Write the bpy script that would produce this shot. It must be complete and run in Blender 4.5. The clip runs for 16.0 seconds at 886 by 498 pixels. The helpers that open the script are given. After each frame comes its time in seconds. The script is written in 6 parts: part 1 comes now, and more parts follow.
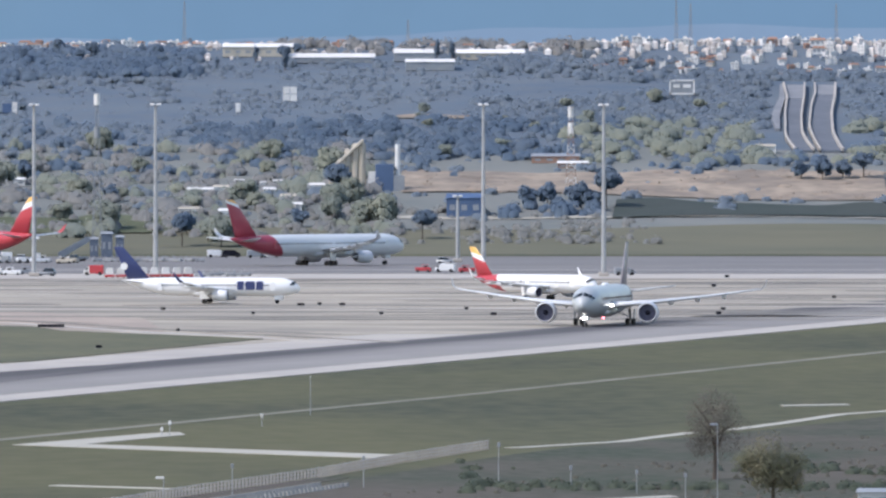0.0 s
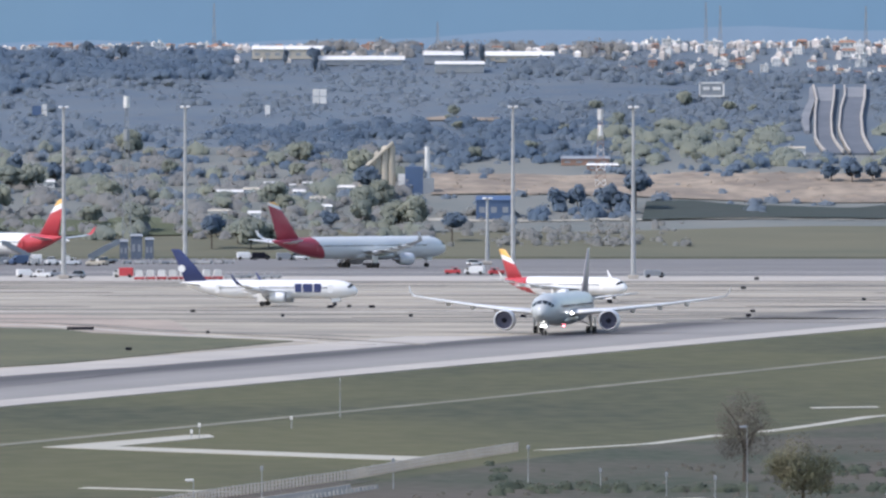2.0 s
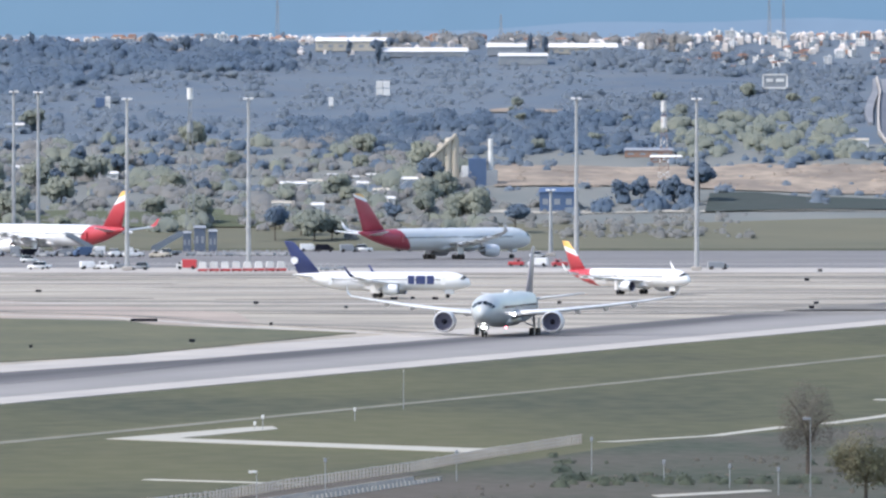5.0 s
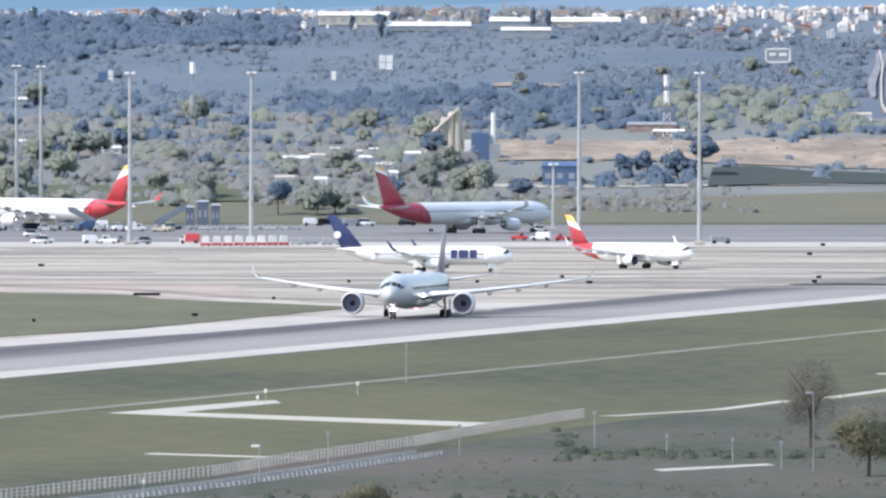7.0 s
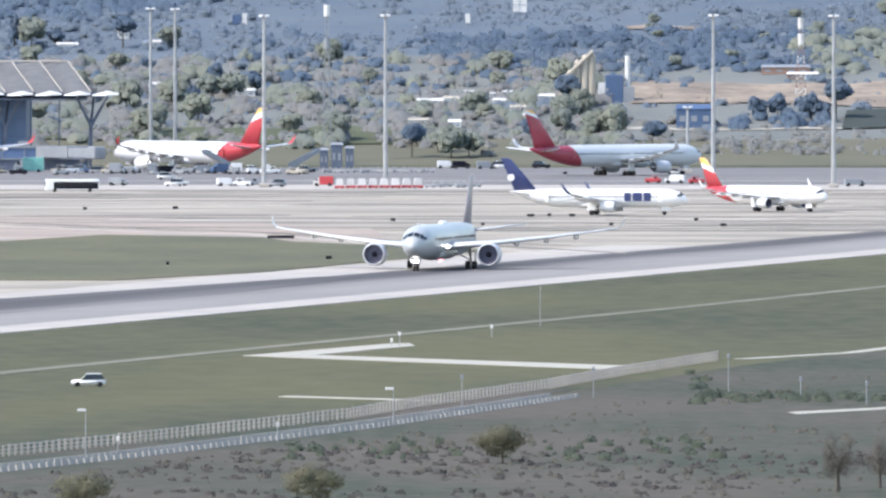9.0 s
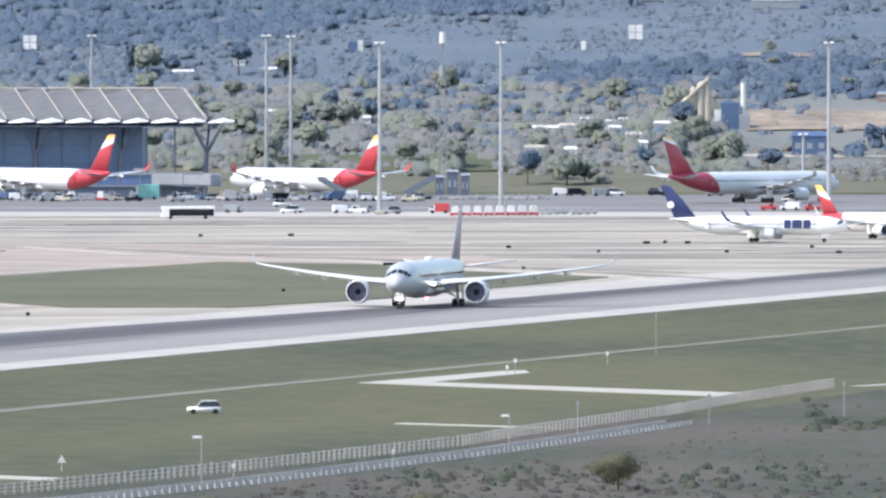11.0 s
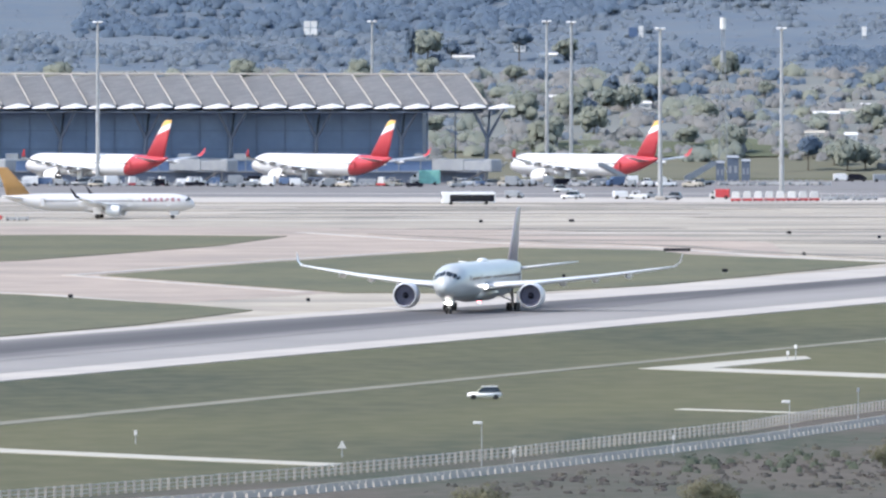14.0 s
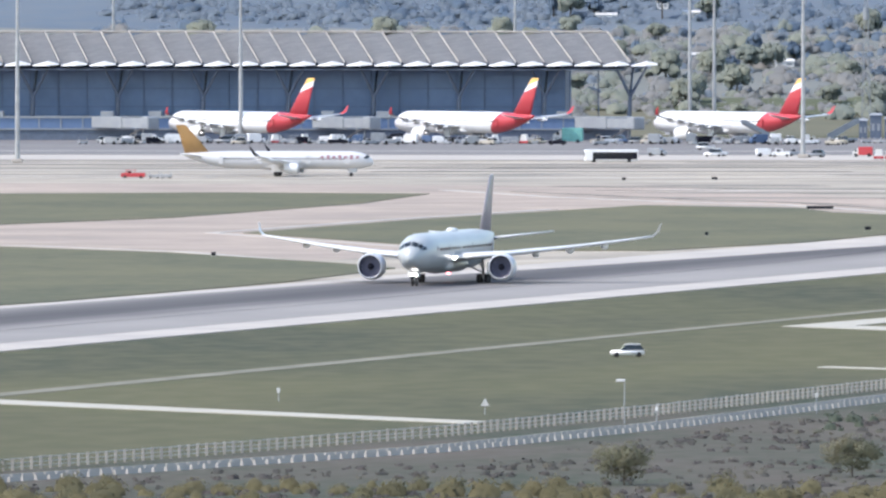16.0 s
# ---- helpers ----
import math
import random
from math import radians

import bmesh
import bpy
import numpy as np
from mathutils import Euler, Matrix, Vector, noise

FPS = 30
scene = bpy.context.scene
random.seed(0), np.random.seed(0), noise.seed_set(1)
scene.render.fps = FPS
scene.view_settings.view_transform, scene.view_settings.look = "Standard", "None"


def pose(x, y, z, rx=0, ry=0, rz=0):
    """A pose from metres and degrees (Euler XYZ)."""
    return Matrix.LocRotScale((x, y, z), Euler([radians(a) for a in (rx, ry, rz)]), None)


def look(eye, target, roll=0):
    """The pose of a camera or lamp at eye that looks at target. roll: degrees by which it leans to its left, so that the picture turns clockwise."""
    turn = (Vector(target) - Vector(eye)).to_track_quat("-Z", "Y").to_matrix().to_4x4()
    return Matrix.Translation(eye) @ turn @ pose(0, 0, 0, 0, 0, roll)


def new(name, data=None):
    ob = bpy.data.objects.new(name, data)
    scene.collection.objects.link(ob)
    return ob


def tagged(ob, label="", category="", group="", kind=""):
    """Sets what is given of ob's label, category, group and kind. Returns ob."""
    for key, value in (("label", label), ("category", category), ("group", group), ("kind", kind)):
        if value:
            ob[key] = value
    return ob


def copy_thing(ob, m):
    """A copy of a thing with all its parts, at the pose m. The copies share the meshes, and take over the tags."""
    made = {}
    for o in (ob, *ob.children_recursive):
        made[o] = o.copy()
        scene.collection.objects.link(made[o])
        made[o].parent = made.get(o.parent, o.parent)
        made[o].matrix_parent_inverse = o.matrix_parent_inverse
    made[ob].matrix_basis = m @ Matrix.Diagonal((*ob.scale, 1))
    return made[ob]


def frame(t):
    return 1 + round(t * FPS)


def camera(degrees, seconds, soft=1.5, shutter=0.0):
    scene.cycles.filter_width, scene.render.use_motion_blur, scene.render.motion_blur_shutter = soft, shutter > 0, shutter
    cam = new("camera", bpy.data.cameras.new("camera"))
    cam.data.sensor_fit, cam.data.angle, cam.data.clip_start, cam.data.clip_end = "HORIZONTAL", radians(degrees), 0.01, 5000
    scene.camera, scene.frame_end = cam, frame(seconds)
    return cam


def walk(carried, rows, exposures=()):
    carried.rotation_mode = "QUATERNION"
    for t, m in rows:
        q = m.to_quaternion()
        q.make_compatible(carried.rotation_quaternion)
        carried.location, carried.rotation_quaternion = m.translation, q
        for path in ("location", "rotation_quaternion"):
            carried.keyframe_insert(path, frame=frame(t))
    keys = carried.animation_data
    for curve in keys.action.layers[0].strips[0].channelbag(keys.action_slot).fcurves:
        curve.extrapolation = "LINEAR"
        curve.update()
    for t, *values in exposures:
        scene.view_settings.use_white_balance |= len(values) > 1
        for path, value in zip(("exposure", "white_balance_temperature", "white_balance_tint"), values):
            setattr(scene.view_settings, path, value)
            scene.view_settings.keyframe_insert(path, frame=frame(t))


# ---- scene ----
EYE = 53.5
cam = camera(3.2077, 16.0, soft=2.5)
walk(cam, [
    (0, pose(0, 0, EYE, 89.3226, 0, 0.0003)),
    (0.5, pose(0, 0, EYE, 89.3359, 0, -0.0012)),
    (1, pose(0, 0, EYE, 89.2646, 0, 0.0653)),
    (1.5, pose(0, 0, EYE, 89.2693, 0, 0.0943)),
    (2, pose(0, 0, EYE, 89.3311, 0, 0.1076)),
    (2.5, pose(0, 0, EYE, 89.3241, 0, 0.1656)),
    (3, pose(0, 0, EYE, 89.3476, 0, 0.1789)),
    (3.5, pose(0, 0, EYE, 89.3140, 0, 0.1844)),
    (4, pose(0, 0, EYE, 89.3320, 0, 0.2353)),
    (4.5, pose(0, 0, EYE, 89.2889, 0, 0.3434)),
    (4.7, pose(0, 0, EYE, 89.3085, 0, 0.3341)),
    (6.8, pose(0, 0, EYE, 89.1812, 0, 0.3873)),
    (7, pose(0, 0, EYE, 89.2078, 0, 0.3474)),
    (7.5, pose(0, 0, EYE, 89.1894, 0, 0.4661)),
    (8, pose(0, 0, EYE, 89.0411, 0, 0.5633)),
    (8.5, pose(0, 0, EYE, 89.0472, 0, 0.8962)),
    (8.7, pose(0, 0, EYE, 88.9914, 0, 0.8318)),
    (10.8, pose(0, 0, EYE, 89.1552, 0, 1.1436)),
    (11, pose(0, 0, EYE, 89.0987, 0, 1.2516)),
    (11.5, pose(0, 0, EYE, 89.1206, 0, 1.4019)),
    (12, pose(0, 0, EYE, 89.2255, 0, 1.4458)),
    (12.5, pose(0, 0, EYE, 89.1363, 0, 1.7229)),
    (13, pose(0, 0, EYE, 89.1300, 0, 1.8559)),
    (13.5, pose(0, 0, EYE, 89.1112, 0, 1.9968)),
    (14, pose(0, 0, EYE, 89.0470, 0, 2.2674)),
    (14.5, pose(0, 0, EYE, 88.9304, 0, 2.3377)),
    (15, pose(0, 0, EYE, 88.8015, 0, 2.5297)),
    (15.5, pose(0, 0, EYE, 88.8306, 0, 2.6334)),
    (16, pose(0, 0, EYE, 88.8936, 0, 2.7849)),
], exposures=[(0, 0.50, 6350, 15), (3, 0.55, 6400, 15), (4.5, 0.71, 6400, 14), (8.5, 0.98, 6450, 13), (16, 0.94, 6450, 13)])

# ---- light ----
SUN_EL, SUN_AZ = 49.0, -113.0      # height over the horizon; bearing from north, clockwise
world = bpy.data.worlds.new("sky")
scene.world = world
world.use_nodes = True
wn = world.node_tree
sky = wn.nodes.new("ShaderNodeTexSky")
sky.sky_type = "NISHITA"
sky.sun_disc = False
sky.sun_elevation = radians(SUN_EL)
sky.sun_rotation = radians(SUN_AZ)
sky.air_density, sky.dust_density = 1.3, 1.0
back = wn.nodes["Background"]
back.inputs["Strength"].default_value = 0.15
wn.links.new(sky.outputs[0], back.inputs["Color"])
sun = new("sun", bpy.data.lights.new("sun", "SUN"))
sun.data.energy, sun.data.angle, sun.data.color = 2.3, radians(0.6), (1.0, 0.94, 0.86)
sd = Vector((math.sin(radians(SUN_AZ)) * math.cos(radians(SUN_EL)), math.cos(radians(SUN_AZ)) * math.cos(radians(SUN_EL)), math.sin(radians(SUN_EL))))
sun.matrix_world = look((0, 0, 400), Vector((0, 0, 400)) - sd)


# ---- materials ----
def material(name, color, rough=0.6, metal=0.0, second=None, scale=1.0, fine=None, fine_scale=8.0, mix=0.5, bump=0.0, stretch=(1, 1, 1), random_amount=0.0, island=False, spec=0.5):
    """A surface with two scales of variation: broad patches of a second colour and a fine grain."""
    m = bpy.data.materials.new(name)
    m.use_nodes = True
    nt = m.node_tree
    bsdf = nt.nodes["Principled BSDF"]
    bsdf.inputs["Roughness"].default_value = rough
    bsdf.inputs["Metallic"].default_value = metal
    bsdf.inputs["Specular IOR Level"].default_value = spec
    geo = nt.nodes.new("ShaderNodeNewGeometry")
    mapping = nt.nodes.new("ShaderNodeMapping")
    mapping.inputs["Scale"].default_value = stretch
    nt.links.new(geo.outputs["Position"], mapping.inputs["Vector"])

    def noise_node(s, detail):
        n = nt.nodes.new("ShaderNodeTexNoise")
        n.inputs["Scale"].default_value = s
        n.inputs["Detail"].default_value = detail
        nt.links.new(mapping.outputs[0], n.inputs["Vector"])
        ramp = nt.nodes.new("ShaderNodeMapRange")
        ramp.inputs["From Min"].default_value, ramp.inputs["From Max"].default_value = 0.36, 0.64
        nt.links.new(n.outputs["Fac"], ramp.inputs["Value"])
        return ramp.outputs[0]

    def blend(a, b, fac):
        x = nt.nodes.new("ShaderNodeMix")
        x.data_type = "RGBA"
        for sock, val in ((x.inputs[6], a), (x.inputs[7], b), (x.inputs[0], fac)):
            if isinstance(val, (tuple, float, int)):
                sock.default_value = (*val, 1) if isinstance(val, tuple) else val
            else:
                nt.links.new(val, sock)
        return x.outputs[2]

    def scaled(val, k):
        x = nt.nodes.new("ShaderNodeMath")
        x.operation = "MULTIPLY"
        x.inputs[1].default_value = k
        nt.links.new(val, x.inputs[0])
        return x.outputs[0]

    second = second or tuple(c * 0.8 for c in color)
    fine = fine or tuple(c * 0.7 for c in color)
    col = blend(color, second, scaled(noise_node(scale, 3), min(1.0, mix * 2)))
    grain = noise_node(fine_scale, 2)
    col = blend(col, fine, scaled(grain, mix * 0.6))
    if random_amount:
        rnd = geo.outputs["Random Per Island"] if island else nt.nodes.new("ShaderNodeObjectInfo").outputs["Random"]
        hsv = nt.nodes.new("ShaderNodeHueSaturation")
        mr = nt.nodes.new("ShaderNodeMapRange")
        mr.inputs["To Min"].default_value, mr.inputs["To Max"].default_value = 1 - random_amount, 1 + random_amount
        nt.links.new(rnd, mr.inputs["Value"])
        nt.links.new(mr.outputs[0], hsv.inputs["Value"])
        nt.links.new(col, hsv.inputs["Color"])
        col = hsv.outputs[0]
    nt.links.new(col, bsdf.inputs["Base Color"])
    if bump:
        b = nt.nodes.new("ShaderNodeBump")
        b.inputs["Distance"].default_value = bump
        nt.links.new(grain, b.inputs["Height"])
        nt.links.new(b.outputs[0], bsdf.inputs["Normal"])
    return m


def striped(m, bands, axis=(1, 0, 0), soft=0.02):
    """Paint bands over a material in the object's own space: (from, colour) along axis, each from that value up."""
    nt = m.node_tree
    bsdf = nt.nodes["Principled BSDF"]
    tc = nt.nodes.new("ShaderNodeTexCoord")
    dot = nt.nodes.new("ShaderNodeVectorMath")
    dot.operation = "DOT_PRODUCT"
    dot.inputs[1].default_value = axis
    nt.links.new(tc.outputs["Object"], dot.inputs[0])
    col = bsdf.inputs["Base Color"].links[0].from_socket
    for start, color in bands:
        mr = nt.nodes.new("ShaderNodeMapRange")
        mr.inputs["From Min"].default_value, mr.inputs["From Max"].default_value = start - soft, start + soft
        nt.links.new(dot.outputs["Value"], mr.inputs["Value"])
        x = nt.nodes.new("ShaderNodeMix")
        x.data_type = "RGBA"
        nt.links.new(mr.outputs[0], x.inputs[0])
        nt.links.new(col, x.inputs[6])
        if color is None:
            nt.links.new(bsdf.inputs["Base Color"].links[0].from_socket, x.inputs[7])
        else:
            x.inputs[7].default_value = (*color, 1)
        col = x.outputs[2]
    nt.links.new(col, bsdf.inputs["Base Color"])
    return m


def glowing(name, color, power):
    m = bpy.data.materials.new(name)
    m.use_nodes = True
    b = m.node_tree.nodes["Principled BSDF"]
    b.inputs["Base Color"].default_value = (*color, 1)
    b.inputs["Emission Color"].default_value = (*color, 1)
    b.inputs["Emission Strength"].default_value = power
    return m


def leafy(m, share=0.4):
    """Let part of the light through, as thin leaves do."""
    nt = m.node_tree
    bsdf, out = nt.nodes["Principled BSDF"], nt.nodes["Material Output"]
    tr = nt.nodes.new("ShaderNodeBsdfTranslucent")
    nt.links.new(bsdf.inputs["Base Color"].links[0].from_socket, tr.inputs["Color"])
    mix = nt.nodes.new("ShaderNodeMixShader")
    mix.inputs[0].default_value = share
    nt.links.new(bsdf.outputs[0], mix.inputs[1])
    nt.links.new(tr.outputs[0], mix.inputs[2])
    nt.links.new(mix.outputs[0], out.inputs["Surface"])
    return m


M_GRASS = material("grass", (0.098, 0.098, 0.054), 0.9, second=(0.054, 0.062, 0.042), scale=0.011, fine=(0.15, 0.132, 0.082), fine_scale=0.2, mix=0.55, stretch=(1, 0.35, 1), spec=0.1)
M_CONCRETE = material("apron_concrete", (0.445, 0.392, 0.315), 0.85, second=(0.265, 0.242, 0.205), scale=0.035, fine=(0.185, 0.172, 0.152), fine_scale=0.16, mix=0.62, stretch=(0.6, 0.9, 1), spec=0.2)
M_ROAD = material("worn_service_road", (0.23, 0.22, 0.175), 0.9, second=(0.17, 0.168, 0.13), scale=0.05, fine_scale=0.5, spec=0.1)
M_LIGHT_CONCRETE = material("light_concrete", (0.46, 0.42, 0.37), 0.85, second=(0.38, 0.35, 0.32), scale=0.05, fine=(0.36, 0.34, 0.32), fine_scale=0.3, spec=0.2)
M_PINK = material("pinkish_concrete", (0.42, 0.342, 0.282), 0.85, second=(0.30, 0.255, 0.217), scale=0.03, fine=(0.20, 0.172, 0.152), fine_scale=0.16, mix=0.6, stretch=(0.7, 0.9, 1), spec=0.2)
M_ASPHALT = material("grey_asphalt", (0.175, 0.168, 0.165), 0.85, second=(0.21, 0.20, 0.195), scale=0.02, fine=(0.13, 0.125, 0.125), fine_scale=0.15, spec=0.2)
M_RUNWAY = material("runway_asphalt", (0.29, 0.272, 0.255), 0.85, second=(0.25, 0.236, 0.222), scale=0.02, fine=(0.22, 0.212, 0.208), fine_scale=0.3, spec=0.2)
M_PATH = material("pale_gravel", (0.42, 0.395, 0.335), 0.9, second=(0.42, 0.41, 0.36), scale=0.1, fine_scale=1.0, spec=0.1)
M_FLAT = material("dull_airfield_edge_grass", (0.15, 0.145, 0.105), 0.95, second=(0.12, 0.125, 0.095), scale=0.02, fine=(0.17, 0.16, 0.12), fine_scale=0.1, stretch=(0.4, 1, 1), spec=0.05)
# Lower slope: olive ground greyed in colour for haze.
M_HILL = material("hazed_olive_hillside", (0.195, 0.205, 0.195), 0.95, second=(0.155, 0.172, 0.168), scale=0.03, fine=(0.21, 0.205, 0.185), fine_scale=0.2, mix=0.6, spec=0.05)
# Upper slope: the blue-grey is haze put into the ground colour.
M_UPLAND = material("hazed_scrub_hillside", (0.132, 0.165, 0.198), 0.95, second=(0.102, 0.137, 0.178), scale=0.025, fine=(0.158, 0.17, 0.182), fine_scale=0.2, mix=0.7, stretch=(0.5, 1, 1), spec=0.05)
M_WHITE = material("white_paint", (0.80, 0.80, 0.80), 0.3, second=(0.76, 0.76, 0.76), scale=0.2, fine=(0.74, 0.74, 0.74), fine_scale=2, mix=0.3)
M_TYRE = material("tyre_rubber", (0.02, 0.02, 0.022), 0.8)
M_METAL = material("bare_metal", (0.45, 0.45, 0.46), 0.35, 0.8, scale=1)
M_DARK = material("dark_inside", (0.016, 0.017, 0.026), 0.9, spec=0.1)
M_FAN = material("dull_fan_blades", (0.10, 0.10, 0.15), 0.6, second=(0.075, 0.075, 0.115), scale=1.5)
M_LIP = material("pale_intake_metal", (0.62, 0.63, 0.65), 0.4, 0.2, scale=0.5, mix=0.2)
M_GLASS = material("dark_glazing", (0.02, 0.025, 0.03), 0.08, spec=0.6)
# Leaves of the far slope, coloured paler than near foliage to carry haze.
M_LEAF = leafy(material("hazed_spring_foliage", (0.345, 0.37, 0.305), 0.9, second=(0.285, 0.325, 0.295), scale=0.09, fine=(0.355, 0.365, 0.31), fine_scale=0.5, random_amount=0.05, spec=0.05), 0.45)
# Pine albedo lifted and blued: distance haze is put into the leaf colour.
M_PINE = leafy(material("hazed_pine_foliage", (0.155, 0.217, 0.295), 0.9, second=(0.185, 0.24, 0.305), scale=0.06, fine=(0.145, 0.203, 0.275), fine_scale=0.3, random_amount=0.04, spec=0.05), 0.45)
# The blue of these far woods is haze painted into the foliage.
M_WOODS = leafy(material("hazed_mixed_wood_foliage", (0.235, 0.288, 0.345), 0.9, second=(0.20, 0.256, 0.32), scale=0.05, fine=(0.275, 0.305, 0.325), fine_scale=0.3, random_amount=0.04, island=True, spec=0.05), 0.45)
M_BARE_WOOD = leafy(material("budding_bare_twigs", (0.335, 0.335, 0.325), 0.9, second=(0.29, 0.305, 0.31), scale=0.08, fine=(0.35, 0.335, 0.315), fine_scale=0.5, random_amount=0.04, island=True, spec=0.05), 0.45)
# Heath tinted blue-grey in its colour to stand for haze over the upland.
M_SCRUB_HAZED = leafy(material("hazed_heath", (0.20, 0.235, 0.285), 0.9, second=(0.175, 0.215, 0.27), scale=0.03, fine=(0.22, 0.24, 0.265), fine_scale=0.3, random_amount=0.04, island=True, spec=0.05), 0.35)
# Scrub at the slope's foot, greyed and paled with haze in its colour.
M_SCRUB = leafy(material("hazed_scrub_foliage", (0.29, 0.295, 0.28), 0.9, second=(0.255, 0.27, 0.265), scale=0.06, fine=(0.30, 0.295, 0.28), fine_scale=0.5, random_amount=0.05, island=True, spec=0.05), 0.4)
M_DARK_SCRUB = leafy(material("dark_bare_scrub", (0.125, 0.112, 0.108), 0.9, second=(0.105, 0.107, 0.098), scale=0.05, fine=(0.145, 0.13, 0.12), fine_scale=0.6, random_amount=0.06, island=True, spec=0.1), 0.4)
M_DRY_SCRUB = leafy(material("faded_scrub_foliage", (0.185, 0.17, 0.145), 0.9, second=(0.145, 0.15, 0.118), scale=0.04, fine=(0.17, 0.155, 0.135), fine_scale=0.8, random_amount=0.06, island=True, spec=0.1), 0.4)
M_BRAMBLE = leafy(material("bramble_foliage", (0.13, 0.15, 0.112), 0.9, second=(0.10, 0.125, 0.10), scale=0.05, fine=(0.13, 0.145, 0.10), fine_scale=0.6, random_amount=0.06, island=True, spec=0.1), 0.4)
M_THICKET = leafy(material("yellowish_thicket_foliage", (0.205, 0.185, 0.105), 0.9, second=(0.16, 0.155, 0.095), scale=0.06, fine=(0.22, 0.195, 0.125), fine_scale=0.8, random_amount=0.12, island=True, spec=0.1), 0.5)
M_TWIG = leafy(material("bare_twigs", (0.20, 0.175, 0.155), 0.9, second=(0.17, 0.155, 0.13), scale=0.4, fine_scale=2.0, random_amount=0.12, spec=0.1), 0.5)
M_BUSH = leafy(material("olive_bush_foliage", (0.205, 0.19, 0.13), 0.9, second=(0.175, 0.18, 0.115), scale=0.3, fine=(0.23, 0.215, 0.15), fine_scale=1.0, random_amount=0.1, spec=0.1), 0.45)
M_BARK = material("bark", (0.10, 0.08, 0.065), 0.9, scale=1.0)
M_SCRUB_GROUND = material("rough_scrubland", (0.098, 0.088, 0.074), 0.95, second=(0.052, 0.066, 0.048), scale=0.025, fine=(0.14, 0.125, 0.11), fine_scale=0.35, mix=0.6, stretch=(1, 0.4, 1), spec=0.05)
M_SAND = material("bare_sandy_earth", (0.37, 0.305, 0.24), 0.95, second=(0.23, 0.195, 0.165), scale=0.05, fine=(0.17, 0.15, 0.125), fine_scale=0.2, mix=0.7, spec=0.05)
M_ROOF = material("grey_roof_metal", (0.40, 0.39, 0.375), 0.55, 0.1, second=(0.31, 0.305, 0.30), scale=0.25, fine=(0.22, 0.215, 0.21), fine_scale=1.2, mix=0.7)
M_FACADE = material("blue_grey_glazing", (0.15, 0.225, 0.385), 0.35, 0.35, second=(0.125, 0.19, 0.33), scale=0.08, fine_scale=0.4, spec=0.4)
M_MULLION = material("blue_steel_mullion", (0.12, 0.175, 0.29), 0.5, 0.2, mix=0.3)
M_FRAME = material("dark_steel_frame", (0.13, 0.16, 0.22), 0.5, 0.3)
M_GREY = material("grey_panel", (0.30, 0.32, 0.34), 0.5, second=(0.25, 0.27, 0.30), scale=0.3)
M_BLUE = material("blue_cladding", (0.08, 0.135, 0.25), 0.5, second=(0.07, 0.115, 0.21), scale=0.2)
M_BEIGE = material("beige_render", (0.52, 0.47, 0.39), 0.85, second=(0.45, 0.41, 0.34), scale=0.2, random_amount=0.15)
M_OFFWHITE = material("off_white_render", (0.72, 0.71, 0.69), 0.8, second=(0.64, 0.63, 0.61), scale=0.3, random_amount=0.12)
M_BRICK = material("brick_render", (0.34, 0.21, 0.16), 0.85, second=(0.28, 0.18, 0.14), scale=0.3, random_amount=0.2)
M_TILE = material("clay_roof_tiles", (0.33, 0.19, 0.13), 0.85, second=(0.27, 0.16, 0.12), scale=0.4, random_amount=0.2)
M_TEAL = material("turquoise_paint", (0.20, 0.50, 0.46), 0.4)
M_STEEL = material("galvanised_steel", (0.42, 0.43, 0.44), 0.55, 0.3, scale=0.5)


# ---- mesh helpers ----
def empty(name, m=None, **tags):
    ob = new(name)
    if m is not None:
        ob.matrix_world = m
    return tagged(ob, **tags)


def mesh_ob(name, bm, mat, parent=None, label="", smooth=False):
    me = bpy.data.meshes.new(name)
    bmesh.ops.recalc_face_normals(bm, faces=bm.faces)
    bm.to_mesh(me)
    bm.free()
    for x in mat if isinstance(mat, (list, tuple)) else [mat]:
        me.materials.append(x)
    if smooth:
        for p in me.polygons:
            p.use_smooth = True
    ob = new(name, me)
    if parent is not None:
        ob.parent = parent
    if label:
        ob["label"] = label
    return ob


def part(name, bm, mat, parent, label="", smooth=False):
    return mesh_ob(name, bm, mat, parent, label, smooth)


def box(bm, cx, cy, cz, sx, sy, sz, bevel=0.0, m=None, mi=0):
    r = bmesh.ops.create_cube(bm, size=1.0)
    mat = Matrix.Translation((cx, cy, cz)) @ Matrix.Diagonal((sx, sy, sz, 1))
    if m is not None:
        mat = m @ mat
    bmesh.ops.transform(bm, matrix=mat, verts=r["verts"])
    fs = {f for v in r["verts"] for f in v.link_faces}
    for f in fs:
        f.material_index = mi
    if bevel:
        es = list({e for v in r["verts"] for e in v.link_edges})
        bmesh.ops.bevel(bm, geom=es, offset=bevel, segments=1, affect="EDGES")
    return bm


def rod(bm, a, b, r0, r1=None, seg=8):
    a, b = Vector(a), Vector(b)
    d = b - a
    q = d.to_track_quat("Z", "Y").to_matrix().to_4x4()
    m = Matrix.Translation((a + b) / 2) @ q
    bmesh.ops.create_cone(bm, cap_ends=True, segments=seg, radius1=r0, radius2=r0 if r1 is None else r1, depth=d.length, matrix=m)
    return bm


